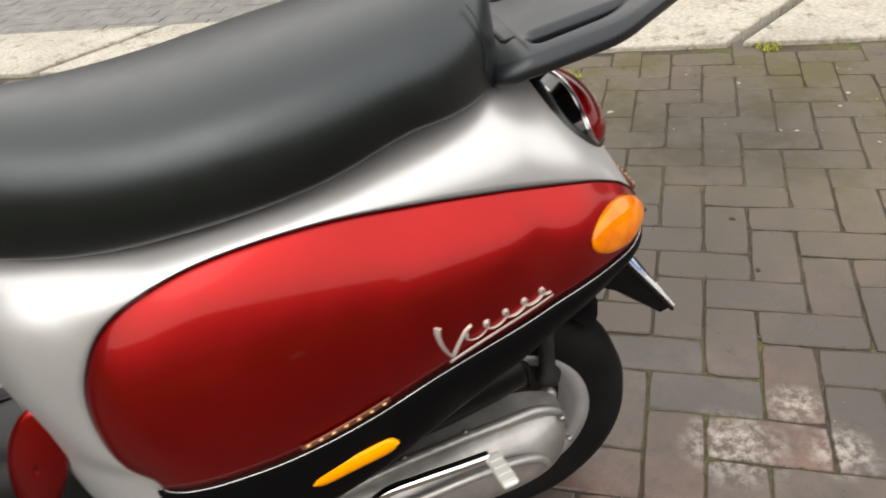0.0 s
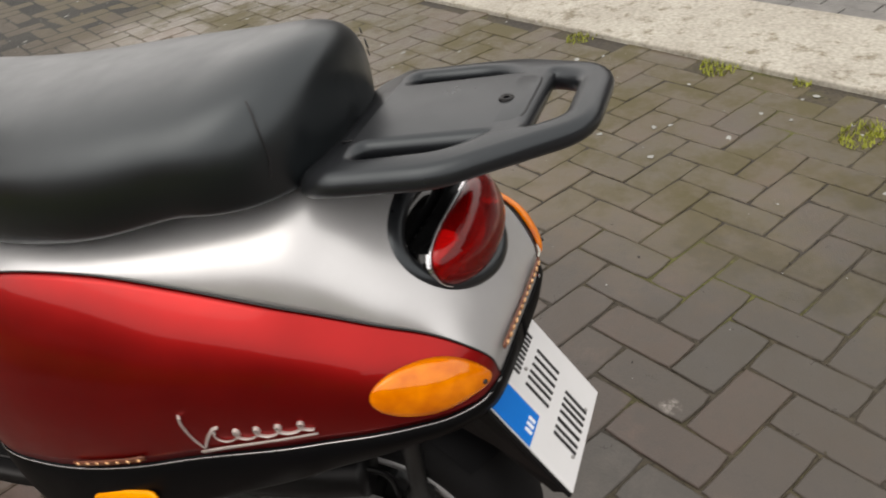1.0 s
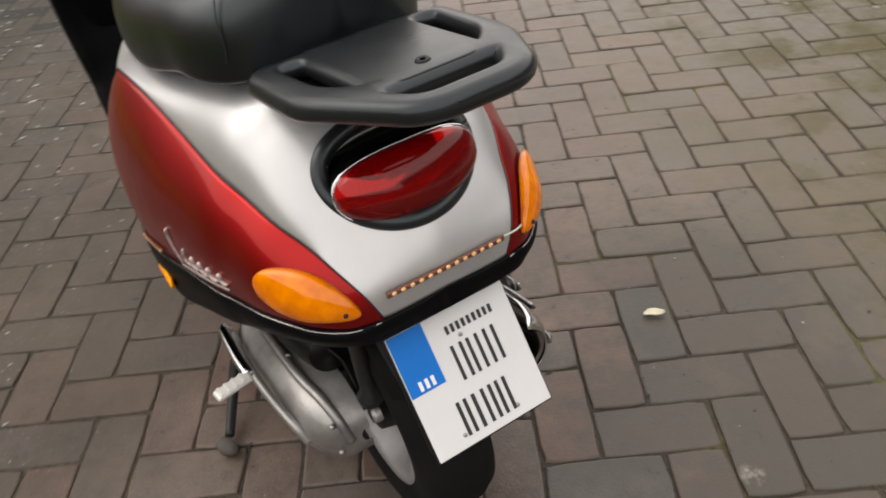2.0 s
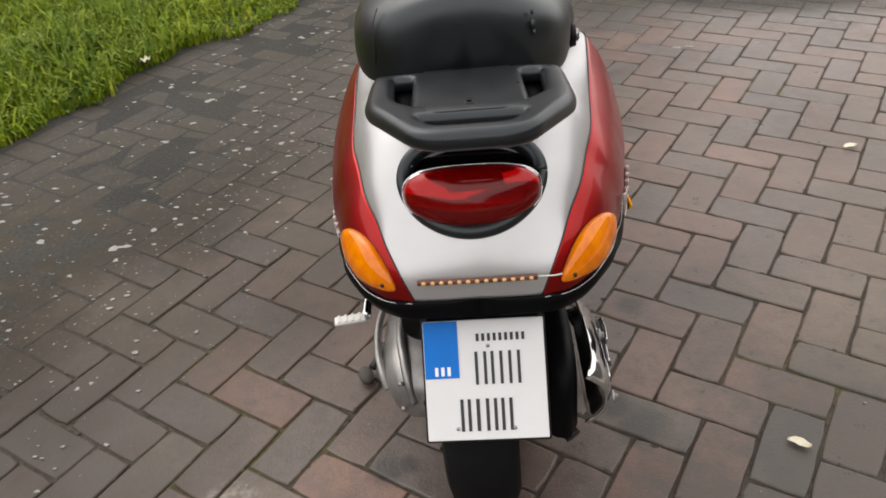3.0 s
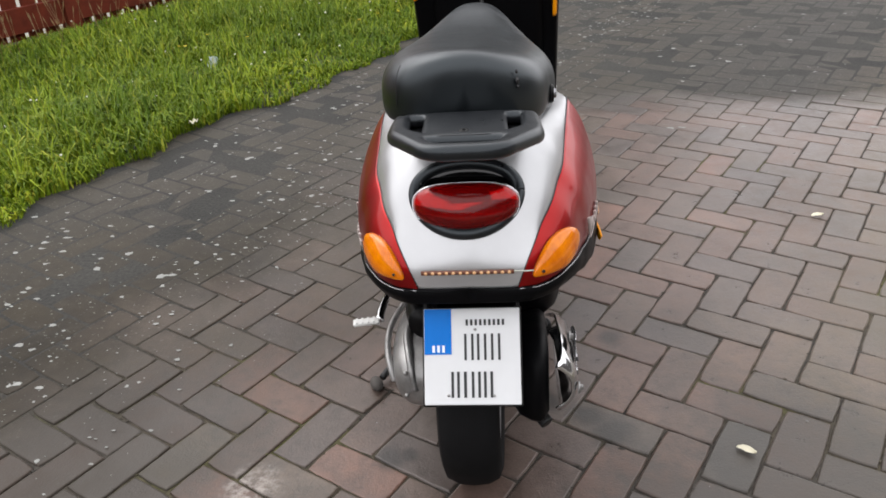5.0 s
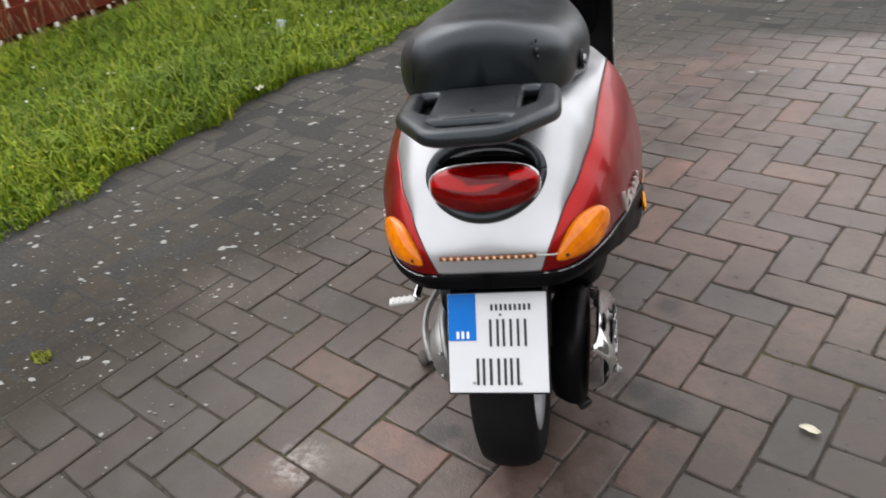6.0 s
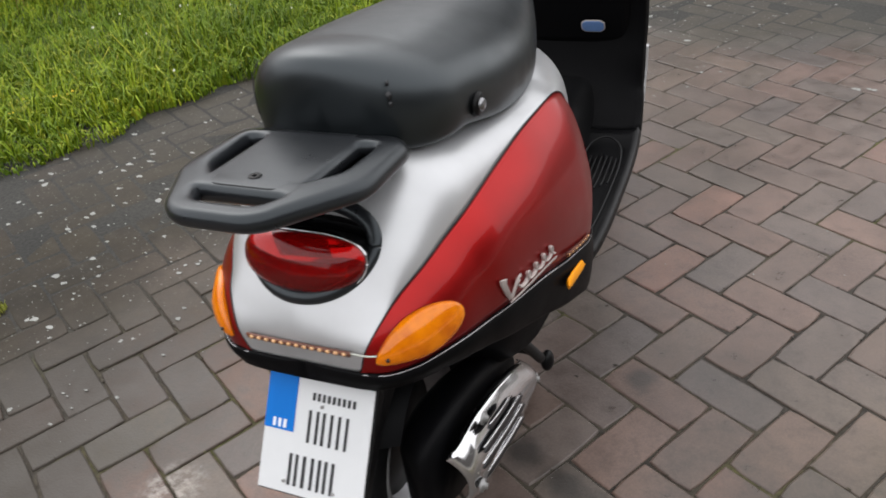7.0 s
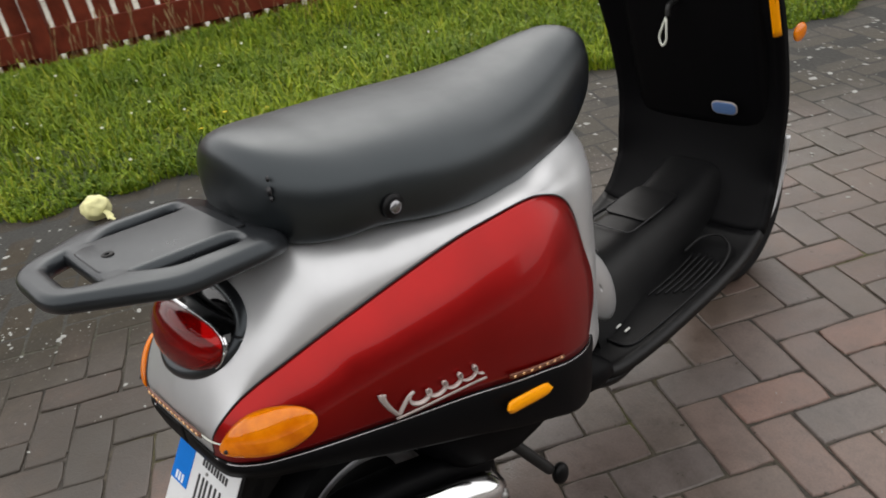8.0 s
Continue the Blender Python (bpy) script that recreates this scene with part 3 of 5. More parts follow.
top_l, bot_l = smooth_line(TOPL, 80), smooth_line(SKIRT, 80)
for s in (-1, 1):
    rows = []
    for a, b in zip(top_l, bot_l):
        inner = b * (0.62, 1, 1) + np.array((0, .03 * (1 - min(1, abs(b[0]) / .12)), .0))
        rows.append([tuple(q) for q in bezier([a, a + np.array((.012, -.006, -.012)) * (1 if a[0] > .02 else (0)), b + np.array((.006, 0, .01)) * (1 if a[0] > .02 else 0), b], 10)] + [tuple(inner)])
    skirt = shell(part("lower_skirt", sheet_bm(mirrored(rows, s)), shield_black, scooter, "black plastic lower skirt"), 0.004)
    ya, yb = ((-.254, .374, .449), (-.253, .482, .417)) if s < 0 else ((.2525, .352, .468), (.2535, .446, .446))
    rows = []
    for k in range(21):
        g = k / 20
        h = .0125 * math.sqrt(max(0.02, 1 - (2 * g - 1) ** 8))
        c = np.array(ya) * (1 - g) + np.array(yb) * g
        rows.append([tuple(c + np.array((s * (.0015 + .004 * (1 - e * e)), 0, h * e))) for e in np.linspace(-1, 1, 7)])
    shell(part("side_reflector", sheet_bm(rows), reflector_orange, skirt, "long orange side reflector"), 0.004)

# indicators wrapped round the tail corners, almond shaped with the point inwards
for s in (-1, 1):
    rows, back = [], []
    for a in np.linspace(0, 1, 25):
        row, deep = [], []
        for e in np.linspace(-1, 1, 13):
            g = .5 - .5 * math.cos(math.pi * a)
            i = 4.6 + 18.9 * g
            width = .305 * (1 + .28 * (1 - g)) * (max(0, 1 - (2 * g - 1) ** 2)) ** .5
            f = .47 + .19 * g + width * e
            p, nrm = cowl_at(i, f)
            lift = .0095 * ((1 - e * e) * max(0, 1 - (2 * g - 1) ** 2)) ** .42 + .0012
            row.append(tuple((p + nrm * lift) * (s, 1, 1)))
            deep.append(tuple((p + nrm * (.0008 + .0016 * math.sin(9 * e) * math.sin(14 * g) * (lift > .006))) * (s, 1, 1)))
        rows.append(row)
        back.append(deep)
    lens = shell(part("indicator", sheet_bm(rows), amber, scooter, "amber rear indicator lens"), 0.0015)
    part("reflector", sheet_bm(back), lamp_bowl, lens, "dull silver bowl behind the lens")
    p, nrm = cowl_at(7, .52)
    part("screw", cyl_bm(.0026, .004, Matrix.Translation((p + nrm * .008) * (s, 1, 1)) @ Vector((s * nrm[0], nrm[1], nrm[2])).to_track_quat("Z", "Y").to_matrix().to_4x4(), 10), dark_metal, lens)

# LED strip across the tail
rows = [[(x, -.0045 + .10 * x * x, z) for z in (.6005, .5935)] for x in np.linspace(-.077, .077, 20)]
strip = shell(part("tail_led_strip", sheet_bm(rows), led_strip_mat, scooter, "row of small LEDs across the tail"), 0.003, 1)
for k in range(13):
    x = -.069 + .138 * k / 12
    part("led", cyl_bm(.003, .002, Matrix.Translation((x, -.008 + .1 * x * x, .597)) @ Matrix.Rotation(radians(90), 4, "X"), 8), led_dot, strip)
part("wire", tube_bm([(.077, -.004, .597), (.09, -.003, .596), (.10, .0, .594), (.112, .006, .592)], .0012, 6), cord_white, strip)

# tail lamp: ring, chrome housing, red lens
tilt = Matrix.Translation((0, .045, .693)) @ Matrix.Rotation(radians(-22), 4, "X")


def wrapped(p, deep):
    """Bent round the tail: the ends lie further forward than the middle."""
    return Vector((p.x, p.y + deep * (p.x / .09) ** 2, p.z))


def oval(a, b, y, n=40, power=2.4):
    out = []
    for t in np.linspace(0, math.tau, n, endpoint=False):
        c, q = math.cos(t), math.sin(t)
        p = tilt @ Vector((a * math.copysign(abs(c) ** (2 / power), c), y, b * math.copysign(abs(q) ** (2 / power), q)))
        out.append(wrapped(p, .014))
    return out


lamp = part("tail_lamp", sheet_bm([oval(.087, .038, -.002), oval(.0885, .0395, .008), oval(.089, .0405, .045), oval(.088, .041, .08)], close=True), chrome, scooter, "chrome tail lamp housing")
part("bowl", sheet_bm([oval(.083, .034, .0), oval(.07, .028, .014), oval(.03, .015, .020), oval(.01, .005, .021)], close=True), lamp_bowl, lamp, "dull silver bowl behind the lens")
part("lens", sheet_bm([oval(.087, .038, -.001), oval(.0875, .0385, -.007), oval(.082, .035, -.015), oval(.068, .028, -.021), oval(.045, .018, -.0245), oval(.02, .008, -.026)], close=True), red_lens, lamp, "glossy red lens")
part("lens_rim", tube_bm([tuple(p) for p in oval(.0888, .0398, -.003)] + [tuple(oval(.0888, .0398, -.003)[0])], .0011, 6, 120), chrome, lamp)
ring = []
for t in np.linspace(0, math.tau, 49):
    ring.append(tuple(wrapped(ring_tilt @ Vector((.0885 * math.cos(t), 0, .0620 * math.sin(t))), .020)))
inner = [tuple(wrapped(ring_tilt @ Vector((.0875 * math.cos(t), -.002, .0610 * math.sin(t))), .020)) for t in np.linspace(0, math.tau, 40, endpoint=False)]
lip = [wrapped(Vector(p), 0) for p in inner]
rim_in, rim_out = oval(.089, .040, .030), oval(.0885, .0395, .002)
cup = [a.lerp(b, .4) + Vector((0, .012, -.008)) for a, b in zip(lip, rim_in)]
part("lamp_well", sheet_bm([r + r[:1] for r in (lip, cup, rim_in, rim_out)]), gloss_black, lamp, "glossy black cup between the lens and its surround")
part("lamp_ring", tube_bm(ring, .0108, 12, 120), rack_plastic, lamp, "black rubber surround")

# number plate on its black holder
PLATE = Matrix.Translation((0, -.0255, .4415)) @ Matrix.Rotation(math.atan2(-.0955, .134), 4, "X")
holder = rounded(part("plate_holder", box_bm((.172, .006, .172), (0, .006, 0), PLATE), black_plastic, scooter, "black plate holder", smooth=False), .003)
for s in (-1, 1):
    bm = bmesh.new()
    q = [bm.verts.new(p) for p in ((s * .08, .03, .52), (s * .08, -.068, .375), (s * .08, -.05, .37), (s * .075, .02, .43), (s * .075, .09, .47), (s * .08, .09, .54))]
    bm.faces.new(q)
    shell(part("holder_side", bm, black_plastic, holder, smooth=False), .006, 0)
plate = rounded(part("number_plate", box_bm((.166, .003, .165), (0, .0005, 0), PLATE), plate_white, scooter, "white number plate with blue band", smooth=False), .0015)
part("blue_band", box_bm((.047, .0012, .078), (-.0585, -.0016, .0425), PLATE), plate_blue, plate, smooth=False)
def plate_bar(x, z, w, h, mat=ink, y=-.0016):
    part("bar", box_bm((w, .0010, h), (x, y, z), PLATE), mat, plate, smooth=False)
for k in range(9):
    plate_bar(-.008 + .0078 * k, .058, .0042, .0105)
for x, w, h, z in ((-.011, .0042, .045, .016), (.001, .0042, .045, .016), (.011, .0042, .045, .016), (.023, .0042, .045, .016), (.035, .0042, .045, .016), (.047, .0042, .045, .016)):
    plate_bar(x, z, w, h)
for x, w in ((-.034, .0045), (-.024, .0045), (-.012, .005), (.001, .0045), (.012, .0045), (.022, .0045), (.033, .0045)):
    plate_bar(x, -.048, w, .044)
for k in range(3):
    plate_bar(-.066 + .0085 * k, .013, .0045, .012, ink_white, -.0026)
for x, z in ((.006, .046), (-.041, -.066), (.037, -.067)):
    part("rivet", cyl_bm(.0025, .003, PLATE @ Matrix.Translation((x, -.0015, z)) @ Matrix.Rotation(radians(90), 4, "X"), 10), alloy, plate)

# seat
SEAT = [  # y, half width, lower edge, top
    (.31, .1578, .7722, .8945), (.38, .1696, .7527, .8851), (.46, .1722, .7386, .8751), (.54, .1643, .7278, .8648), (.62, .147, .7189, .860), (.70, .1232, .7195, .8612), (.77, .0975, .7306, .8655), (.82, .0779, .7502, .8655), (.848, .0627, .7695, .860), (.864, .0416, .7868, .8495), (.869, .0216, .7972, .838)]
rear = []
for u in np.linspace(.02, 1.45, 12):
    s = math.sin(u)
    rear.append((.1586 + .1383 * (1 - math.cos(u)), .1543 * s ** .674, .797 - .0175 * s ** 1.2 + .006 * (1 - s) ** 2, .9235 - .0285 * (1 - math.cos(u)) - .056 * (1 - s) ** 2.6))
st = np.vstack([smooth_line(rear, 34), smooth_line([rear[-1]] + SEAT, 62)[1:]])


def on_seat(x, y, z):
    """The worn seat leans a little on its hinge."""
    return (x - .0066 + (z - .8) * .0395, y, z - x * .0395)


rows = []
for k, (y, w, zb, zt) in enumerate(st):
    zc = zb + (zt - zb) * .3
    e = .82 + .12 * math.exp(-(((y - .158) / .08) ** 2))
    half = [(w * max(0, math.cos(t)) ** e, zc + (zt - zc) * math.sin(t) ** e) for t in np.linspace(0, math.pi / 2, 22)]
    lowr = [(w * (1 - .035 * g ** 3), zc - (zc - zb) * g) for g in (.17, .33, .5, .67, .83, .96, 1)] + [(w * .955, zb - .001), (w * .94, zb - .001), (w * .88, zb), (w * .5, zb), (0, zb)]
    ring = [(x, y, z) for x, z in half[::-1]] + [(x, y, z) for x, z in lowr]
    ring += [(-x, y, z) for x, y, z in ring[::-1] if x > 1e-6]
    rows.append([on_seat(*q) for q in ring])
seat = part("seat", sheet_bm(rows, close=True), vinyl, scooter, "long black vinyl seat with small tears")
soft = seat.modifiers.new("stuffing", "SMOOTH")
soft.factor, soft.iterations = .5, 14
crease = [(-.109, .203, .890), (-.1141, .1966, .878), (-.1178, .192, .863), (-.1186, .1885, .8363), (-.1213, .1915, .8184)]
part("crease", tube_bm(crease, .0009, 6, 40), ink, seat, "stitched crease of the cover")
for x, y, z, r in ((.0894, .1799, .876, .005), (.0905, .1768, .8611, .008), (.0915, .1764, .8505, .005)):
    bm = cyl_bm(r * .8, .0012, Matrix.Translation((x, y, z)) @ Vector((.6, -.78, .15)).to_track_quat("Z", "Y").to_matrix().to_4x4() @ Matrix.Diagonal((.6, 1, 1, 1)), 7)
    part("tear", bm, ink, seat, "small tear in the vinyl")
part("seat_lock", lathe_bm([(.0, .010), (.007, .010), (.009, .008), (.010, .0), (.0, .0)], (.1515, .307, .795), "x", 24), dull_chrome, seat, "round chrome seat lock")
part("lock_collar", lathe_bm([(.009, .008), (.016, .008), (.018, .0), (.009, .0)], (.1485, .307, .795), "x", 24), black_plastic, seat)

hinge = rounded(part("seat_hinge", box_bm((.10, .030, .040), (-.004, .176, .790)), black_plastic, scooter, "black seat hinge with steel pins", smooth=False), .006, 3)
for x in (-.058, .050):
    part("pin", cyl_bm(.007, .012, Matrix.Translation((x, .166, .790)) @ Matrix.Rotation(radians(90), 4, "Y"), 12), dark_metal, hinge)

# rack
outline = round_loop([(-.052, -.088), (.052, -.088), (.112, .024), (.112, .142), (.094, .170), (-.094, .170), (-.112, .142), (-.112, .024)], [.026, .026, .026, .014, .012, .012, .014, .026])
slot_rear = round_loop([(-.047, -.078), (.047, -.078), (.074, -.026), (-.074, -.026)], [.022, .022, .026, .026])
slot_r = round_loop([(.056, -.018), (.098, .024), (.104, .134), (.056, .134)], [.020, .028, .023, .023])
slot_l = [(-x, y) for x, y in slot_r]
bm = flat_shape_mesh("luggage_rack", [outline, slot_rear, slot_r, slot_l], .0006, .0120, 5)



def rack_lift(v):
    y = v.y
    v.x += .004 - .052 * (y - .10)
    v.z += .829 - .125 * y - (.35 * (y - .14) if y > .14 else 0) - 1.2 * max(0, abs(v.x) - .09) ** 1.5


for v in bm.verts:
    rack_lift(v.co)
rack = part("luggage_rack", bm, rack_plastic, scooter, "dark grey moulded plastic luggage rack")
for loop in (slot_r, slot_l):
    # shallow floor of the side grips
    bm = flat_shape_mesh("grip_floor", [loop], .001, .0)
    for v in bm.verts:
        v.co.z -= .0105
        rack_lift(v.co)
    part("grip_floor", bm, shield_black, rack)
bm = flat_shape_mesh("rack_lid", [round_loop([(-.047, -.028), (.047, -.028), (.053, .150), (-.053, .150)], [.016, .016, .004, .004])], .003, .0015)
for v in bm.verts:
    v.co.z += .0082
    rack_lift(v.co)
gap_bm = flat_shape_mesh("lid_gap", [round_loop([(-.0495, -.0305), (.0495, -.0305), (.0555, .150), (-.0555, .150)], [.018, .018, .004, .004])], .0003, .0)
for v in gap_bm.verts:
    v.co.z += .0121
    rack_lift(v.co)
part("lid_gap", gap_bm, ink, rack)
lid = part("rack_lid", bm, rack_plastic, rack, "smooth lid with a small keyhole")
part("keyhole", lathe_bm([(.003, .002), (.0065, .0025), (.008, .001), (.008, -.004)], (.009, -.004, .8415), "z", 20), black_plastic, lid)
part("rack_stem", tube_bm([(0, .150, .785), (0, .125, .775), (0, .10, .752)], (.030, .026), 12, flat=1.5), black_plastic, rack, "black rack foot")

# rear wheel
WHEEL_Y, WHEEL_R = .20, .212
wheel = part("rear_wheel", lathe_bm([(.09, .0), (.108, .006), (.118, .044), (.128, .05), (.140, .053), (.140, -.053), (.128, -.05), (.117, -.046), (.106, -.004), (.09, .0)], (-.02, WHEEL_Y, WHEEL_R)), wheel_grey, scooter, "grey steel rear wheel")
prof = [(.136, .050), (.152, .057), (.178, .060), (.198, .052), (.209, .030), (.212, 0), (.209, -.030), (.198, -.052), (.178, -.060), (.152, -.057), (.136, -.050)]
part("tyre", lathe_bm(prof, (-.02, WHEEL_Y, WHEEL_R), segments=64), tyre_rubber, wheel, "black scooter tyre")
part("hub", lathe_bm([(0, -.05), (.045, -.05), (.055, -.012), (.107, -.006), (.107, .012), (0, .03)], (-.02, WHEEL_Y, WHEEL_R)), dark_metal, wheel)
for k in range(3):
    a = k * math.tau / 3 + .4
    part("spoke", box_bm((.018, .030, .075), (0, 0, .078), Matrix.Translation((-.030, WHEEL_Y, WHEEL_R)) @ Matrix.Rotation(a, 4, "X")), wheel_grey, wheel)
part("mudguard", sheet_bm([[(x, WHEEL_Y + .235 * math.cos(a) * (1 - .2 * (x / .08) ** 2), WHEEL_R + .01 + .235 * math.sin(a) * (1 - .05 * (x / .08) ** 2)) for x in np.linspace(-.08, .08, 7)] for a in np.linspace(radians(60), radians(140), 20)]), shield_black, scooter, "black inner mudguard")

# engine on the left: casing, cover, bolts and kick lever
engine = part("engine", tube_bm([(-.08, .50, .245), (-.092, .42, .240), (-.096, .30, .250), (-.09, .20, .250)], (.050, .050), 20, 24), dark_metal, scooter, "grimy cast engine and drive casing")
# the long casing: a rounded shell, wide at the front, drawn in to the axle
rows = []
CASE = [(.100, -.115, .238, .264), (.104, -.138, .220, .280), (.114, -.158, .204, .292), (.138, -.176, .190, .304), (.18, -.190, .184, .312), (.235, -.196, .180, .310), (.31, -.198, .180, .298), (.39, -.194, .180, .280), (.45, -.180, .186, .265), (.48, -.160, .205, .262), (.49, -.14, .225, .245)]
for y, x1, low, high in smooth_line(CASE, 34):
    zc, h = (low + high) / 2, (high - low) / 2
    prof_c = [(-.10 + (x1 + .10) * max(0, math.cos(b)) ** .45, y + .022, zc - .004 + h * math.sin(b)) for b in np.linspace(radians(-90), radians(90), 17)]
    rows.append(prof_c)
cover = part("drive_cover", sheet_bm(rows), alloy, engine, "dull alloy drive cover")
part("cover_ridge", tube_bm([(-.197, .45, .246), (-.203, .365, .266), (-.204, .288, .281), (-.199, .225, .280), (-.190, .187, .262), (-.182, .172, .236)], .007, 8, 40), alloy, cover)
part("cover_flange", tube_bm([(-.148, .47, .256), (-.154, .38, .286), (-.156, .28, .306), (-.154, .22, .312), (-.146, .174, .308), (-.138, .138, .286), (-.132, .124, .248)], .008, 8, 40), alloy, cover)
for y, z in ((.345, .298), (.255, .314), (.168, .318), (.112, .288), (.102, .240)):
    part("bolt", cyl_bm(.0042, .008, Matrix.Translation((-.150, y + .022, z - .004)) @ Matrix.Rotation(radians(90), 4, "Y"), 8), alloy, cover)
rounded(part("bracket", box_bm((.03, .05, .035), (-.115, .215, .385)), dark_metal, engine, smooth=False), .006)
part("air_box", tube_bm([(-.095, .53, .335), (-.112, .44, .338), (-.118, .34, .352), (-.116, .25, .366), (-.105, .185, .370)], (.050, .034), 20, 40, 1.1), black_plastic, engine, "dark plastic air box over the drive cover")
part("axle_nut", lathe_bm([(0, -.014), (.012, -.014), (.014, -.008), (.014, .0)], (-.078, .132, .265), "x", 6), alloy, engine)
part("cable", tube_bm([(-.12, .50, .33), (-.135, .38, .385), (-.13, .24, .395), (-.10, .17, .36), (-.09, .16, .30)], .004, 6, 40), black_plastic, engine)
part("shock_absorber", lathe_bm([(.0, .0), (.018, .0), (.02, .012), (.012, .02), (.012, .16), (.022, .165), (.022, .2), (0, .2)], (-.085, .13, .30), "z", 20), dark_metal, scooter, "dark rear shock absorber")
part("kick_lever", tube_bm([(-.204, .43, .285), (-.212, .40, .312), (-.216, .36, .322), (-.218, .30, .329), (-.216, .262, .330)], .0075, 8, flat=1.3), steel, engine, "bright kick-start lever")
pedal = rounded(part("kick_pedal", box_bm((.058, .023, .009), (-.030, 0, 0), Matrix.Translation((-.214, .258, .330)) @ Matrix.Rotation(radians(10), 4, "Z")), pedal_grey, engine, "ribbed pale kick pedal", smooth=False), .006, 3)
for k in range(4):
    part("tread", box_bm((.004, .019, .0025), (-.050 + .012 * k, 0, .0048), Matrix.Translation((-.214, .258, .330)) @ Matrix.Rotation(radians(10), 4, "Z")), pedal_grey, pedal, smooth=False)

# right side: broad flat silencer with a domed, slotted guard on its outer face
def guard_line(u):
    """Middle of the silencer's outer face, from its rear to its front, and its half height."""
    y, z = .062 + .335 * u, .300 - .075 * u
    return y, z, float(np.interp(u, [0, .04, .12, .28, .5, .75, .93, 1], [.050, .064, .077, .084, .078, .060, .038, .022]))


def silencer_ring(x, grow):
    ring = []
    for u in np.linspace(0, 1, 15):
        y, z, h = guard_line(u)
        ring.append((x, .22 + (y - .22) * grow, z + h * grow))
    for u in np.linspace(1, 0, 15):
        y, z, h = guard_line(u)
        ring.append((x, .22 + (y - .22) * grow, z - h * grow))
    return ring


exhaust = part("exhaust", sheet_bm([silencer_ring(x, g) for x, g in ((.060, .7), (.066, .92), (.078, 1.05), (.100, 1.13), (.116, 1.15), (.124, 1.12), (.128, 1.06), (.134, 1.0), (.136, .6))], close=True), shield_black, scooter, "black flat oval exhaust silencer")
rows = []
for u in np.linspace(0, 1, 26):
    y, z, h = guard_line(u)
    rows.append([(.190 - .004 * u - .034 * abs(v) ** 2.6 - .012 * max(0, 1 - u / .10) ** 2 - .016 * max(0, (u - .9) / .1) ** 2, y, z + h * v) for v in np.linspace(-.97, .97, 19)])
guard = shell(part("exhaust_guard", sheet_bm(rows), steel, exhaust, "bright slotted steel heat guard"), .003)
for k, (a, b) in enumerate(((.135, .225), (.105, .275), (.095, .285), (.105, .280))):
    z0 = .352 - .027 * k
    rows = [[(.1895 - .0022 * (k == 0) - .001 * abs(k - 1), y, z0 - .28 * (y - .13) + e * .0075 * math.sqrt(max(.03, 1 - (2 * (y - a) / (b - a) - 1) ** 6))) for e in (-1, -.4, .4, 1)] for y in np.linspace(a, b, 12)]
    shell(part("slot", sheet_bm(rows), ink, guard), .004, 0)
    part("slot_lip", tube_bm([(.188, a + .004, z0 - .28 * (a - .126) + .007), (.1905, (a + b) / 2, z0 - .28 * ((a + b) / 2 - .13) + .008), (.189, b - .004, z0 - .28 * (b - .134) + .007)], .0019, 6), steel, guard)
for x, y, z in ((.1755, .143, .362), (.190, .080, .288), (.178, .378, .224)):
    part("bolt", lathe_bm([(0, .009), (.005, .009), (.006, .004), (.011, .003), (.011, 0)], (x, y, z), "x", 14), alloy, guard)
part("tail_pipe", tube_bm([(.100, .12, .225), (.118, .095, .208), (.130, .08, .200)], .014, 12), dark_metal, exhaust)

# black underside between skirt, stand and floor
def belly_row(y, x0, x1, z0, z1, soft=.02):
    return [(x0, y, z1), (x0, y, z0 + soft), (x0 + soft, y, z0), ((x0 + x1) / 2, y, z0 - .004), (x1 - soft, y, z0), (x1, y, z0 + soft), (x1 + .004, y, (z0 + z1) / 2), (x1, y, z1)]


belly = [(.30, -.04, .120, .33, .42), (.34, -.05, .150, .285, .43), (.42, -.06, .168, .262, .42), (.47, -.07, .178, .272, .40), (.505, -.09, .190, .292, .385), (.55, -.11, .207, .298, .375), (.61, -.12, .216, .292, .36), (.645, -.12, .214, .297, .34), (.662, -.12, .196, .306, .325)]
part("belly_pan", sheet_bm([belly_row(*q) for q in smooth_line(belly, 40)], close=True), shield_black, scooter, "black plastic underside panel")

# centre stand
stand = part("centre_stand", tube_bm([(.10, .45, .27), (.12, .49, .20), (.138, .535, .125)], .011, 10), dark_metal, scooter, "black tubular centre stand, folded up")
part("leg", tube_bm([(-.10, .45, .27), (-.11, .49, .20), (-.12, .535, .125)], .011, 10), dark_metal, stand)
for x, r in ((.146, .019), (-.124, .015)):
    bm = bmesh.new()
    bmesh.ops.create_uvsphere(bm, u_segments=18, v_segments=10, radius=1, matrix=Matrix.Translation((x, .553, .105)) @ Matrix.Diagonal((.014, r, r * 1.3, 1)))
    part("foot", bm, black_plastic, stand)
side = part("side_stand", tube_bm([(-.13, .54, .22), (-.20, .55, .10), (-.235, .52, .045), (-.272, .45, .028)], (.012, .009), 10), dark_metal, scooter, "dark side stand with a rubber foot")
bm = bmesh.new()
bmesh.ops.create_uvsphere(bm, u_segments=20, v_segments=12, radius=1, matrix=Matrix.Translation((-.284, .432, .024)) @ Matrix.Rotation(radians(25), 4, "Z") @ Matrix.Diagonal((.016, .026, .015, 1)))
part("rubber_foot", bm, dusty_rubber, side)
part("crossbar", tube_bm([(-.115, .515, .16), (.128, .515, .16)], .009, 8), dark_metal, stand)

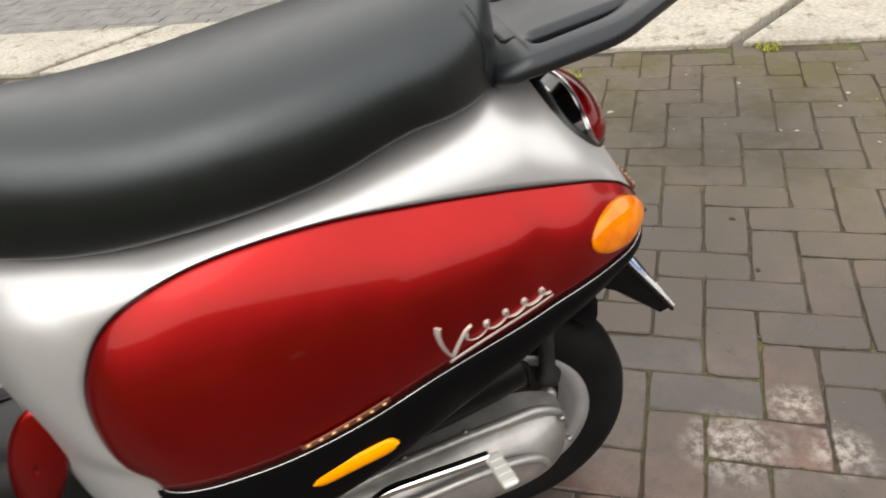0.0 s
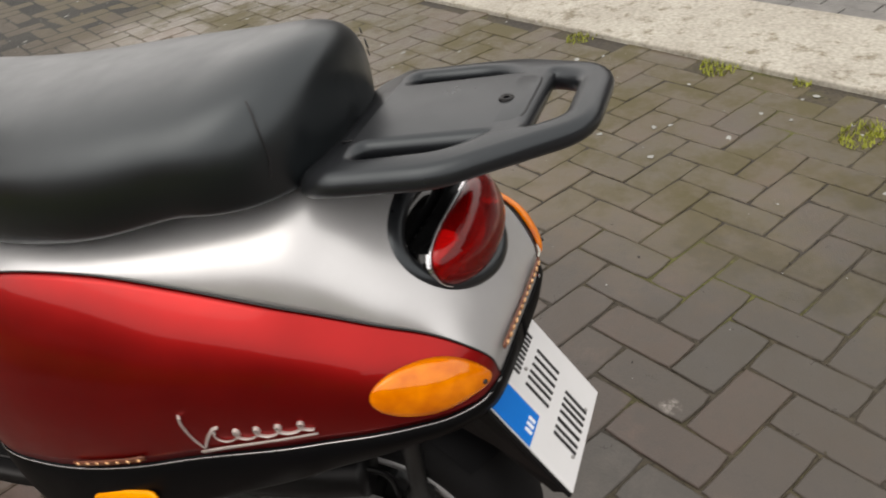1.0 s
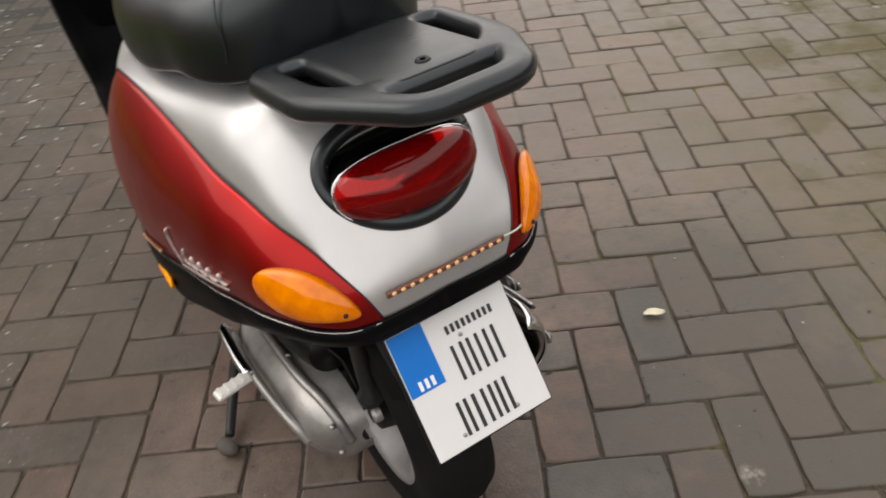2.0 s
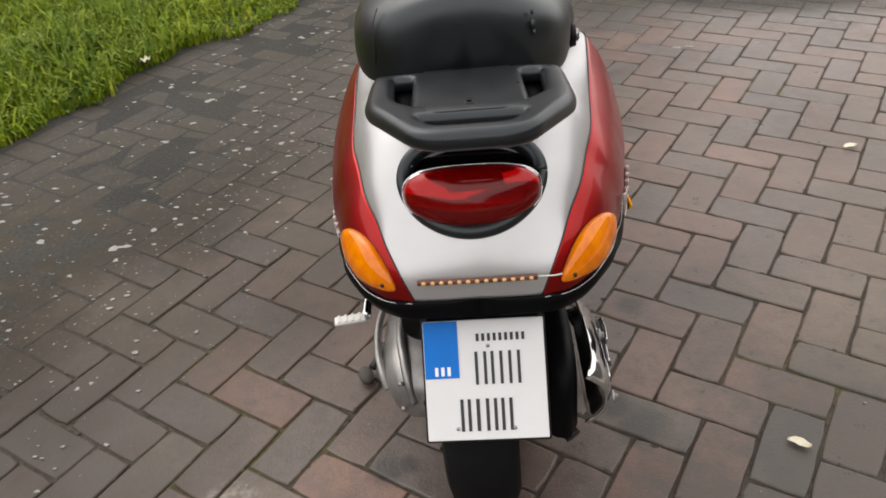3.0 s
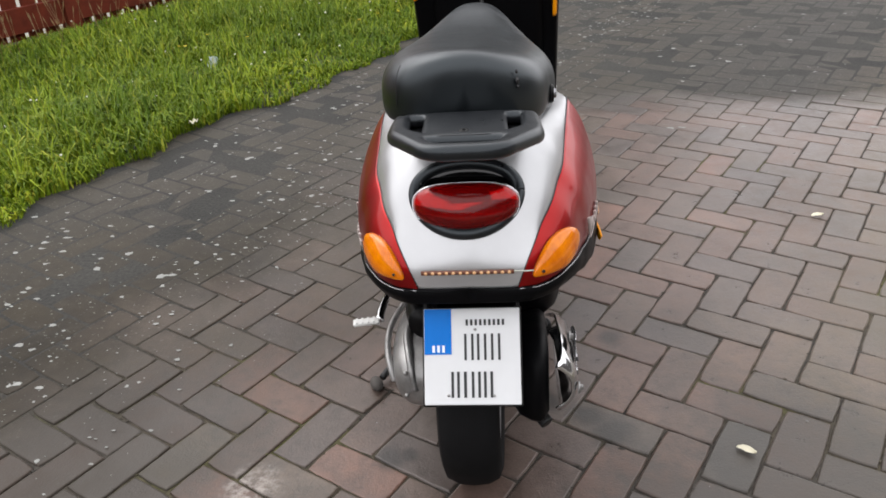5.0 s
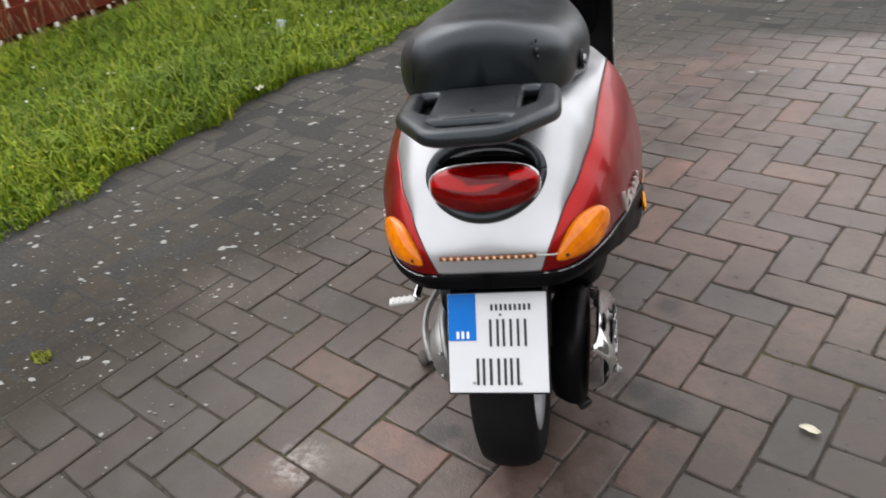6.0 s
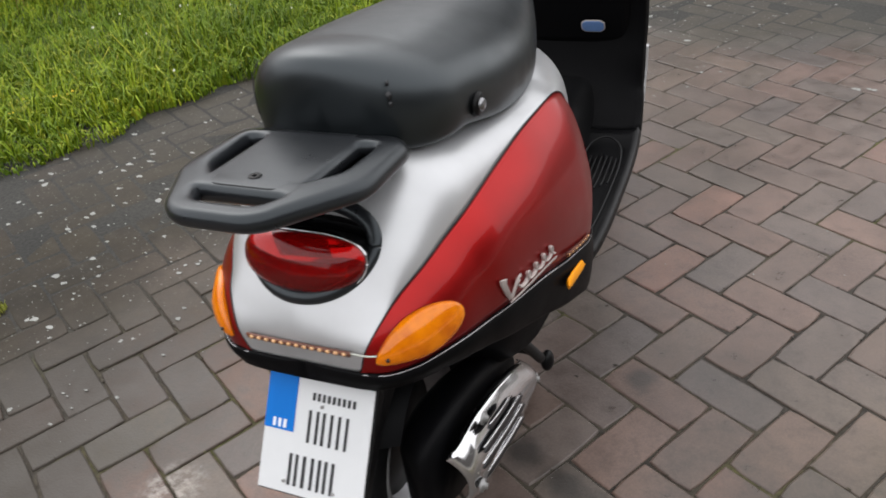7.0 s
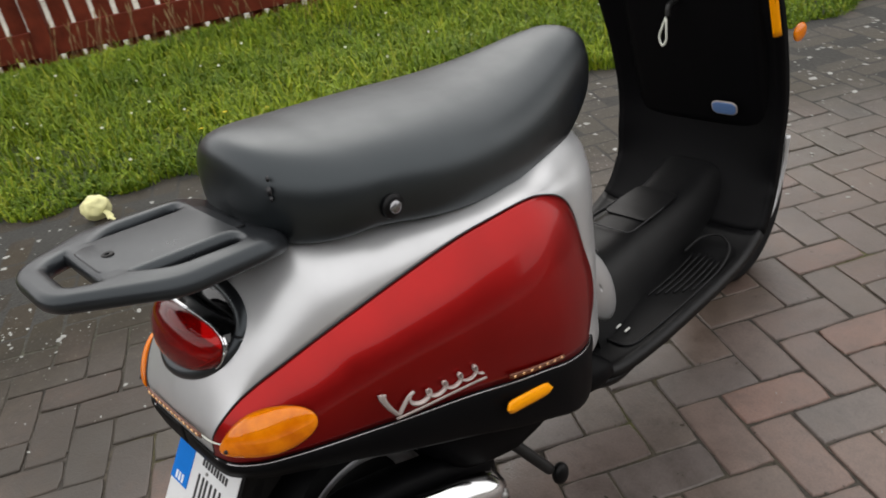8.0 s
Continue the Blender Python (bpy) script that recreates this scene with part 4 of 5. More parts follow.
# floor, tunnel and leg shield
FLOOR = [(.61, .150, .325), (.64, .185, .315), (.68, .197, .308), (.78, .200, .300), (.90, .199, .297), (1.03, .197, .297), (1.125, .194, .306), (1.20, .192, .340), (1.255, .191, .40), (1.29, .193, .48), (1.305, .197, .57), (1.288, .200, .69), (1.252, .202, .81), (1.21, .196, .92), (1.18, .18, .99)]
fl = smooth_line(FLOOR, 70)
rows = [[(.010 + (w + .008) * e - .013 * max(0, e) * min(1, max(0, (z - .31) / .2)), y - .035 * max(0, min(1, (z - .33) / .15)) * (abs(e) ** 3), z + (.012 * abs(e) ** 12 if z < .4 else 0)) for e in np.linspace(-1, 1, 29)] for y, w, z in fl]
floor_ob = shell(part("floorboard", sheet_bm(rows[:34]), mat_rubber, scooter, "scuffed black rubber floorboard"), .02, 1)
shield = shell(part("leg_shield", sheet_bm(rows[33:]), shield_black, scooter, "black inner leg shield"), .02, 1)
tunnel = [(.70, .135, .445), (.76, .125, .432), (.84, .108, .415), (.94, .092, .405), (1.04, .084, .402), (1.12, .084, .404), (1.19, .090, .412), (1.262, .10, .43)]
tn = smooth_line(tunnel, 30)
rows = [[(.0 + w * e * 1.15, y, z - (z - .28) * abs(e) ** 4.6) for e in np.linspace(-1, 1, 19)] for y, w, z in tn]
hump = part("tunnel", sheet_bm(rows), mat_rubber, floor_ob, "raised rubber centre hump")
bm = flat_shape_mesh("hump_lid", [round_loop([(-.055, .0), (.055, .0), (.05, .13), (-.05, .13)], .02)], .0012, .0015)
part("hump_lid", bm, mat_rubber, hump).matrix_basis = pose(.0, 1.0, .404, 1)
for s in (-1, 1):
    # foot wells on either side of the hump: low ribs inside a raised border, and two scuffed studs
    for k in range(6):
        x = s * (.108 + .0125 * k) + .010
        part("rib", tube_bm([(x, .90 + .012 * k, .299), (x, 1.00, .2995), (x, 1.085 - .006 * abs(k - 2), .308)], .0026, 6, 10), mat_rubber, floor_ob)
    part("mat_border", tube_bm([(.010 + s * x, y, z) for x, y, z in ((.088, 1.07, .308), (.100, 1.115, .322), (.135, 1.135, .330), (.168, 1.115, .319), (.180, 1.06, .304), (.183, .96, .301), (.183, .80, .304), (.172, .735, .307), (.11, .73, .307))], .0034, 6, 70), mat_rubber, floor_ob, "raised border of the rubber mat")
    for x in (.135, .155):
        rounded(part("stud", box_bm((.0045, .016, .003), (s * x, .775, .306)), pedal_grey, floor_ob, "scuffed pale stud", smooth=False), .001)
    loop = [(s * (.045 + .014 * math.cos(a)), .80 + .040 * math.sin(a), .4235 - .16 * .04 * math.sin(a)) for a in np.linspace(0, math.tau, 17)]
    part("hump_groove", tube_bm(loop, .0018, 6, 40), ink, hump)
lid_line = round_loop([(-.058, .935), (.058, .935), (.053, 1.075), (-.053, 1.075)], .02)
part("lid_groove", tube_bm([(x, y, .4085 - .03 * (y - 1.0)) for x, y in lid_line + lid_line[:1]], .0016, 6, 100), ink, hump)
rounded(part("glove_box", box_bm((.335, .09, .43), (.010, 1.292, .710), Matrix.Translation((0, 0, .725)) @ Matrix.Translation((0, 1.262, 0)) @ Matrix.Rotation(radians(12), 4, "X") @ Matrix.Translation((0, -1.262, -.725))), shield_black, shield, "black glove box door", smooth=False), .03, 5)
badge_m = Matrix.Translation((.080, 1.2665, .562)) @ Matrix.Rotation(radians(12), 4, "X")
badge_bm = flat_shape_mesh("badge", [round_loop([(-.018, -.013), (.018, -.013), (.026, -.007), (.026, .007), (.018, .012), (-.018, .012), (-.026, .007), (-.026, -.007)], .004)], .001, .0012)
badge = part("badge", badge_bm, badge_blue, shield, "small blue shield badge")
badge.matrix_basis = badge_m @ Matrix.Rotation(radians(90), 4, "X")
edge_bm = flat_shape_mesh("badge_rim", [round_loop([(-.019, -.0155), (.019, -.0155), (.0285, -.0085), (.0285, .0085), (.019, .0145), (-.019, .0145), (-.0285, .0085), (-.0285, -.0085)], .004)], .0005, .001)
rim = part("badge_rim", edge_bm, emblem_grey, badge)
rim.matrix_basis = Matrix.Translation((0, 0, -.001))
for s in (-1, 1):
    foot, edge = (.805, -.198) if s < 0 else (.735, .203)
    part("reflector_strip", tube_bm([(edge, 1.242 - .3 * (foot - .735), foot), (edge * 1.004, 1.213, .83), (edge * .98, 1.19, .90)], .009, 8, flat=.4), reflector_orange, shield, "orange edge strip")
    if s > 0:
        part("shield_edge", tube_bm([(.204, 1.165, .312), (.205, 1.245, .355), (.204, 1.290, .44), (.203, 1.302, .505)], (.004, .008), 8), silver_paint, shield, "silver outer edge")
# loop of cord on the hook of the glove box
part("hook", tube_bm([(-0.007, 1.23, .80), (-0.007, 1.20, .795), (-0.007, 1.195, .775)], .006, 8), dark_metal, shield)
part("cord_loop", tube_bm([(-0.010, 1.195, .775), (-0.018, 1.19, .752), (-0.025, 1.19, .732), (-0.018, 1.19, .715), (-0.009, 1.19, .727), (-0.008, 1.19, .745), (-0.009, 1.193, .77)], .0026, 6, 40), cord_white, shield, "pale loop of cord")
# dull cover on the lower front of the seat box
for s, mat, text, cy, cz, ry, rz in ((-1, red_paint, "dull red oval cover", .790, .470, .036, .085), (1, silver_paint, "pale grey oval cover", .694, .452, .040, .092)):
    oval_rows = []
    for t in np.linspace(0.02, 1, 8):
        oval_rows.append([(s * (.166 + .004 * math.cos(a) * t - .012 * t * t - .5 * max(0, cy - .70) * math.cos(a) * t * .2), cy + ry * math.cos(a) * t - .35 * rz * math.sin(a) * t, cz + rz * math.sin(a) * t) for a in np.linspace(0, math.tau, 25)])
    shell(part("side_cover", sheet_bm(oval_rows), mat, scooter, text), .006)
part("step_edge", tube_bm([(.20, .60, .31), (.205, .66, .29), (.20, .72, .285)], (.012, .02), 8, flat=.6), black_plastic, floor_ob)

# front wheel
fw = part("front_wheel", lathe_bm([(.05, .03), (.122, .036), (.130, .045), (.130, -.045), (.122, -.036), (.05, -.03)], (-.02, 1.47, .205)), wheel_grey, scooter, "grey front wheel")
part("tyre", lathe_bm(prof, (-.02, 1.47, .206), segments=64), tyre_rubber, fw)
part("front_mudguard", sheet_bm([[(x - .02, 1.47 + .235 * math.cos(a) * (1 - .15 * (x / .07) ** 2), .215 + .235 * math.sin(a) * (1 - .15 * (x / .07) ** 2)) for x in np.linspace(-.07, .07, 9)] for a in np.linspace(radians(20), radians(140), 24)]), red_paint, scooter, "red front mudguard")
bm = bmesh.new()
bmesh.ops.create_uvsphere(bm, u_segments=20, v_segments=12, radius=1, matrix=Matrix.Translation((.211, 1.32, .720)) @ Matrix.Diagonal((.007, .026, .018, 1)))
part("front_indicator", bm, amber, scooter, "amber front indicator lens")

# ---- lawn, fence and what lies beyond ----
soil = material("soil", (0.05, 0.055, 0.02), 0.95)
n1 = noise_node(soil, 8, 5)
to(soil, ramp(soil, n1.outputs["Fac"], [(0.3, (0.020, 0.032, 0.008)), (0.7, (0.045, 0.062, 0.015))]).outputs[0], "Base Color")
tagged(part("lawn_bed", strip_bm(FENCE_LINE - 0.1, LAWN_EDGE, -6.2, 14.0, -0.002, 60, 12), soil), "dark soil under the grass verge", "soil", kind="structure")

blade = material("grass blade", (0.08, 0.16, 0.02), 0.6, spec=0.2)
gi = blade.node_tree.nodes.new("ShaderNodeNewGeometry")
n1 = noise_node(blade, 1.2, 4)
g1 = ramp(blade, gi.outputs["Random Per Island"], [(0.0, (0.045, 0.100, 0.0045)), (0.5, (0.105, 0.190, 0.0080)), (0.85, (0.185, 0.285, 0.0140)), (1.0, (0.240, 0.280, 0.0300))])
g2 = ramp(blade, n1.outputs["Fac"], [(0.32, (0.70, 0.7, 0.5)), (0.68, (1.5, 1.22, 1.0))])
to(blade, mix(blade, 1.0, g1.outputs[0], g2.outputs[0], "MULTIPLY"), "Base Color")
blade.node_tree.nodes["Principled BSDF"].inputs["Subsurface Weight"].default_value = 0.0


def grass_mesh(count, clumps, n0, n1, d0, d1, low, high, seed, wide=0.004):
    """Blades in uneven clumps, each clump with its own height, leaning out from its middle."""
    rng = np.random.default_rng(seed)
    cn, cd, ch = rng.uniform(n0, n1, clumps), rng.uniform(d0, d1, clumps), rng.uniform(0.45, 1.5, clumps)
    ch = ch * (0.85 + 0.35 * np.sin(cn * 2.3 + 1) * np.sin(cd * 1.7))
    k = rng.integers(0, clumps, count)
    away, turn = np.abs(rng.normal(0, 0.055, count)), rng.uniform(0, math.tau, count)
    n, d = cn[k] + away * np.cos(turn), cd[k] + away * np.sin(turn)
    edge = LAWN_EDGE - 0.05 + 0.05 * np.sin(d * 3.1 + 0.5) + 0.04 * np.sin(d * 7) + 0.03 * np.sin(d * 17 + 1)
    n = np.where(n > edge, 2 * edge - n, n)
    h = rng.uniform(low, high, count) * ch[k] * np.interp(n, [FENCE_LINE, FENCE_LINE + 0.25, FENCE_LINE + 0.7, LAWN_EDGE - 0.35, LAWN_EDGE + 0.05], [0.35, 0.6, 1.0, 1.0, 0.35])
    a = DRIVE - math.pi / 2 + turn + rng.normal(0, 0.8, count)
    lean, w = rng.uniform(0.15, 0.85, count) + 4 * away, rng.uniform(0.6, 1.5, count) * wide
    base = np.outer(n, ACROSS) + np.outer(d, ALONG)
    way = np.stack([np.cos(a), np.sin(a), 0 * a], 1)
    side = np.stack([-np.sin(a), np.cos(a), 0 * a], 1) * w[:, None]
    up = np.array([0, 0, 1.0])
    one = base + way * (h * lean * 0.12)[:, None] + up * (h * 0.42)[:, None]
    two = base + way * (h * lean * 0.48)[:, None] + up * (h * 0.80)[:, None]
    tip = base + way * (h * lean * 1.05)[:, None] + up * (h * np.clip(1.05 - 0.45 * lean, 0.5, 1))[:, None]
    v = np.stack([base - side * 0.7, base + side * 0.7, one - side, one + side, two - side * 0.75, two + side * 0.75, tip], 1).reshape(-1, 3)
    q = np.arange(count)[:, None] * 7
    faces = (q + np.array([[0, 1, 3, 2]])).tolist() + (q + np.array([[2, 3, 5, 4]])).tolist() + (q + np.array([[4, 5, 6]])).tolist()
    me = bpy.data.meshes.new("grass")
    me.from_pydata(v.tolist(), [], faces)
    me.materials.append(blade)
    return me


tagged(new("grass", grass_mesh(165000, 9000, FENCE_LINE, LAWN_EDGE + 0.05, -4.0, 9.0, 0.06, 0.16, 3, 0.0026)), "lush uneven green grass verge", "grass", kind="stuff")
tagged(new("lawn_weeds", grass_mesh(11000, 700, LAWN_EDGE - 0.75, LAWN_EDGE + 0.10, -2.5, 8.0, 0.025, 0.07, 7, 0.008)), "broad-leaved clover and weeds along the lawn edge", "weeds", kind="stuff")

# dry seed stems by the fence and small pale flower heads in the grass
straw = worn("dry grass stems", (0.20, 0.13, 0.055), 0.7, dirt=0.3)
rng = np.random.default_rng(31)
verts, tris = [], []
for _ in range(420):
    n, d, h, a = FENCE_LINE + 0.12 + 0.55 * rng.random() ** 2, rng.uniform(-2.5, 8), rng.uniform(0.14, 0.36), rng.uniform(0, math.tau)
    p, q = on_plan(n, d), Vector((math.cos(a), math.sin(a), 0))
    top, k = p + q * h * 0.3 + Vector((0, 0, h)), len(verts)
    w = ALONG * 0.0016
    verts += [tuple(v) for v in (p - w, p + w, p.lerp(top, 0.75) + w, p.lerp(top, 0.75) - w, top, p.lerp(top, 0.85) + w * 3, p.lerp(top, 0.85) - w * 3)]
    tris += [(k, k + 1, k + 2, k + 3), (k + 3, k + 2, k + 5, k + 4, k + 6)]
me = bpy.data.meshes.new("dry_stems")
me.from_pydata(verts, [], tris)
me.materials.append(straw)
tagged(new("dry_stems", me), "dry brown seed stems standing along the fence", "stems", kind="stuff")
white_petal = worn("white petals", (0.62, 0.62, 0.52), 0.7, dirt=0.1)
verts, tris = [], []
for _ in range(150):
    n, d = rng.uniform(FENCE_LINE + 0.3, LAWN_EDGE - 0.15), rng.uniform(-2.5, 6)
    c, r, k = on_plan(n, d, rng.uniform(0.07, 0.14)), rng.uniform(0.004, 0.009), len(verts)
    verts += [tuple(c + Vector((r * math.cos(a), r * math.sin(a), 0.004 * math.sin(3 * a)))) for a in np.linspace(0, math.tau, 8, endpoint=False)] + [tuple(c + Vector((0, 0, r))), tuple(c - Vector((0, 0, r * 0.8)))]
    tris += [(k + i, k + (i + 1) % 8, k + 8) for i in range(8)] + [(k + (i + 1) % 8, k + i, k + 9) for i in range(8)]
me = bpy.data.meshes.new("flower_heads")
me.from_pydata(verts, [], tris)
me.materials.append(white_petal)
tagged(new("flower_heads", me), "tiny white flower heads scattered through the grass", "flowers", kind="stuff")

timber = worn("red-brown stained timber", (0.115, 0.019, 0.0075), 0.75, grain=120, grain_depth=0.001, dirt=0.3, spec=0.2)
fence = tagged(new("fence"), "red-brown stained picket fence behind the grass", "fence")
PICKET = 0.138


def board(name, n, d, along_len, z0, z1, thick, mat=timber, parent=fence):
    m = Matrix.Translation(on_plan(n, d, (z0 + z1) / 2)) @ Matrix.Rotation(DRIVE, 4, "Z")
    return rounded(part(name, box_bm((along_len, thick, z1 - z0), m=m), mat, parent, smooth=False), 0.003, 1)


rng = random.Random(31)
for i in range(90):
    board("picket", FENCE_LINE + rng.uniform(-.003, .003), -4.0 + i * PICKET + rng.uniform(-.004, .004), rng.uniform(.104, .109), 0.015, 1.05 + rng.uniform(-.012, .008), 0.02)
for z0 in (0.07, 0.72):
    for i in range(7):
        board("rail", FENCE_LINE + 0.035, -4.57 + (i + 0.5) * 1.8, 1.685, z0, z0 + 0.17, 0.045)
for i in range(8):
    board("post", FENCE_LINE + 0.045, -4.57 + i * 1.8, 0.11, -0.02, 1.1, 0.07)

tagged(part("terrace", strip_bm(FENCE_LINE - 6.0, FENCE_LINE - 0.12, -4, 14, 0.0), concrete), "pale concrete yard behind the fence", "yard", kind="structure")
render_white = worn("white wall render", (0.66, 0.65, 0.62), 0.8, grain=60, grain_depth=0.002, dirt=0.08)
sky_block_brown = worn("brown sky-blocking wall", (0.065, 0.060, 0.056), 0.85, grain=40, grain_depth=0.003, dirt=0.3)


def plain_wall(name, n, d, length, height, across, mat, text):
    m = Matrix.Translation(on_plan(n, d, height / 2)) @ Matrix.Rotation(DRIVE + (math.pi / 2 if across else 0), 4, "Z")
    tagged(part(name, box_bm((length, 0.2, height), m=m), mat, smooth=False), text, "wall", kind="structure")


plain_wall("wall_yard", FENCE_LINE - 3.0, 5, 18, 1.3, False, render_white, "low white rendered wall beyond the fence")
# unseen walls added on four sides to block low sky and darken reflections
plain_wall("sky_block_east", 14, 1, 44, 6.0, False, sky_block_brown, "unseen brown wall on the kerb side, added to block low sky")
plain_wall("sky_block_south", -0.6, -11, 29, 2.2, True, sky_block_brown, "unseen brown wall behind the driveway, added to block low sky")
plain_wall("sky_block_north", -7.75, 13, 9.5, 7.0, True, sky_block_brown, "unseen brown wall beyond the lawn, added to block low sky")
plain_wall("sky_block_west", -16, 1, 30, 4.4, False, sky_block_brown, "unseen brown wall behind the yard, added to block low sky")


# ---- small things on the ground ----
lichen = worn("pale lichen", (0.24, 0.245, 0.23), 0.85, grain=300, grain_depth=0.001, dirt=0.25)


def fleck_mesh(name, spots, mat, seed):
    """Small uneven flat patches: (place, size) pairs."""
    rng = np.random.default_rng(seed)
    v, f = [], []
    for c, size in spots:
        k, sides, turn = len(v), 7, rng.uniform(0, math.tau)
        long = rng.uniform(0.8, 2.4)
        for z, inset in ((0.0005, 1.15), (0.0012, 0.8)):
            for i in range(sides):
                a = turn + i * math.tau / sides
                r = size * rng.uniform(0.4, 1.35) * inset
                v.append((c[0] + r * math.cos(a), c[1] + r * math.sin(a) / long, c[2] + z))
        f.append(tuple(range(k + sides, k + 2 * sides)))
        for i in range(sides):
            j = (i + 1) % sides
            f.append((k + i, k + j, k + sides + j, k + sides + i))
    me = bpy.data.meshes.new(name)
    me.from_pydata(v, [], f)
    me.materials.append(mat)
    return new(name, me)


rng = np.random.default_rng(21)
spots = []
for count, n0, n1, d0, d1, low, high in ((1500, -2.18, -1.15, -1.2, 5.5, .002, .013), (600, -1.35, -0.75, -0.8, 4.5, .0015, .007), (160, 1.15, 1.88, -2.6, 3.2, .003, .014), (170, -1.2, 1.6, 2.3, 6.5, .003, .016), (110, -0.6, 1.3, -1.3, 2.0, .0012, .0034)):
    for _ in range(count):
        n, d = rng.uniform(n0, n1), rng.uniform(d0, d1)
        spots.append((on_plan(n, d, 0.0), low + (high - low) * rng.random() ** 2.6))
tagged(fleck_mesh("lichen_flecks", spots, lichen, 4), "pale lichen flecks scattered over the pavers", "lichen", kind="stuff")

grit_mat = worn("dark crumbs", (0.03, 0.025, 0.02), 0.9, dirt=0.4)
places = ((.273, .489), (.304, .237), (.256, .684), (.183, .625), (.377, -.51), (.582, -.566), (.216, -.324), (1.6, -.73), (.902, .004), (.542, -.042), (1.146, .812))
spots = [(Vector((x, y, 0.0)), 0.005 + 0.002 * (i % 3)) for i, (x, y) in enumerate(places)]
tagged(fleck_mesh("dark_crumbs", spots, grit_mat, 9), "dark crumbs of dirt on the pavers", "dirt", kind="stuff")

leaf_mat = worn("bleached leaf", (0.62, 0.58, 0.44), 0.6, dirt=0.2)


def fallen_leaf(x, y, size, turn, seed):
    r = random.Random(seed)
    rows = []
    for i in range(9):
        t = i / 8
        w = size * 0.24 * math.sin(math.pi * (0.06 + 0.9 * t)) ** 0.7
        rows.append([((t - 0.5) * size, w * e + 0.05 * size * math.sin(5 * t), 0.004 + size * (0.10 * abs(e) * (0.5 + t) + 0.06 * r.random())) for e in (-1, -0.5, 0, 0.5, 1)])
    ob = shell(part("fallen_leaf", sheet_bm(rows), leaf_mat), 0.0008)
    ob.matrix_basis = pose(x, y, 0.001, 0, 0, turn)
    return tagged(ob, "small bleached dry leaf lying on the pavers", "leaf", group="fallen leaves")


fallen_leaf(.568, .239, .042, -28, 1)
fallen_leaf(1.059, 1.384, .042, 15, 3)

# pale crumpled ball with a loose tail, beside the grass
ball_mat = worn("pale yellow wrapping", (0.62, 0.60, 0.30), 0.6, dirt=0.2, grain=80, grain_depth=0.003)
bm = bmesh.new()
bmesh.ops.create_icosphere(bm, subdivisions=4, radius=0.052)
for v in bm.verts:
    p = v.co.copy()
    v.co = p * (1 + 0.16 * noise.noise(p * 38) + 0.10 * abs(noise.noise(p * 85 + Vector((3, 1, 2)))))
    v.co.z = max(v.co.z * 0.9, -0.042)
ball = tagged(part("crumpled_ball", bm, ball_mat), "pale yellow crumpled ball with a loose tail on pavers", "litter")
ball.location = (-2.10, .49, .045)
rows = [[(0.045 + 0.10 * t + 0.006 * e, 0.01 * math.sin(7 * t) + 0.014 * e * (1 - 0.4 * t) + 0.03 * t, -0.01 - 0.02 * t + 0.008 * math.sin(12 * t + e)) for e in (-1, 0, 1)] for t in np.linspace(0, 1, 12)]
shell(part("loose_tail", sheet_bm(rows), ball_mat, ball, "twisted loose end"), 0.001)

litter_mat = worn("blue-grey plastic scrap", (0.40, 0.46, 0.50), 0.35, dirt=0.2)
rows = [[(0.05 * u + 0.008 * math.sin(9 * w), 0.014 * math.sin(6 * u + 4 * w), 0.11 * w + 0.006 * math.sin(20 * u)) for u in np.linspace(-0.5, 0.5, 7)] for w in np.linspace(0, 1, 9)]
scrap = tagged(shell(part("plastic_scrap", sheet_bm(rows), litter_mat), 0.001), "crumpled blue-grey plastic scrap in the grass", "litter")
scrap.matrix_basis = pose(-1.725, 3.204, .0, -22, 14, 30)
rows = [[(0.03 * u, 0.045 * w, 0.012 + 0.008 * math.sin(8 * u + 6 * w)) for u in np.linspace(-0.5, 0.5, 5)] for w in np.linspace(-0.5, 0.5, 6)]
paper = tagged(shell(part("paper_scrap", sheet_bm(rows), leaf_mat), 0.001), "small pale scrap of paper at the grass edge", "litter")
paper.location = on_plan(-2.30, 1.42, 0.04)

# yellow flowers in the grass
petal = worn("yellow petals", (0.75, 0.55, 0.02), 0.6, dirt=0.1)
rng = random.Random(8)
for n0, d0, count in ((-2.55, .2, 9), (-5.0 + .22, 1.2, 7), (-3.3, 2.5, 4), (-2.7, 3.6, 4), (-3.9, 4.3, 4)):
    for _ in range(count):
        n, d, h = n0 + rng.uniform(-.16, .16), d0 + rng.uniform(-.25, .25), rng.uniform(.06, .11)
        base = on_plan(n, d, 0)
        flower = tagged(part("yellow_flower", tube_bm([tuple(base), tuple(base + Vector((.004, .003, h * .5))), tuple(base + Vector((.008, .0, h)))], .0012, 5), blade), "small yellow wild flower among the grass", "flower", group="yellow flowers")
        bm = bmesh.new()
        for k in range(7):
            a = k * math.tau / 7
            q = [bm.verts.new(base + Vector((.008 + r * math.cos(a + s), r * math.sin(a + s), h + z))) for r, s, z in ((.0, 0, 0), (.007, -.4, .003), (.013, 0, .004), (.007, .4, .003))]
            bm.faces.new(q)
        shell(part("petals", bm, petal, flower, "yellow petals", smooth=False), 0.0008)


moss_mat = worn("yellow-green moss", (0.24, 0.26, 0.03), 0.8, dirt=0.4)


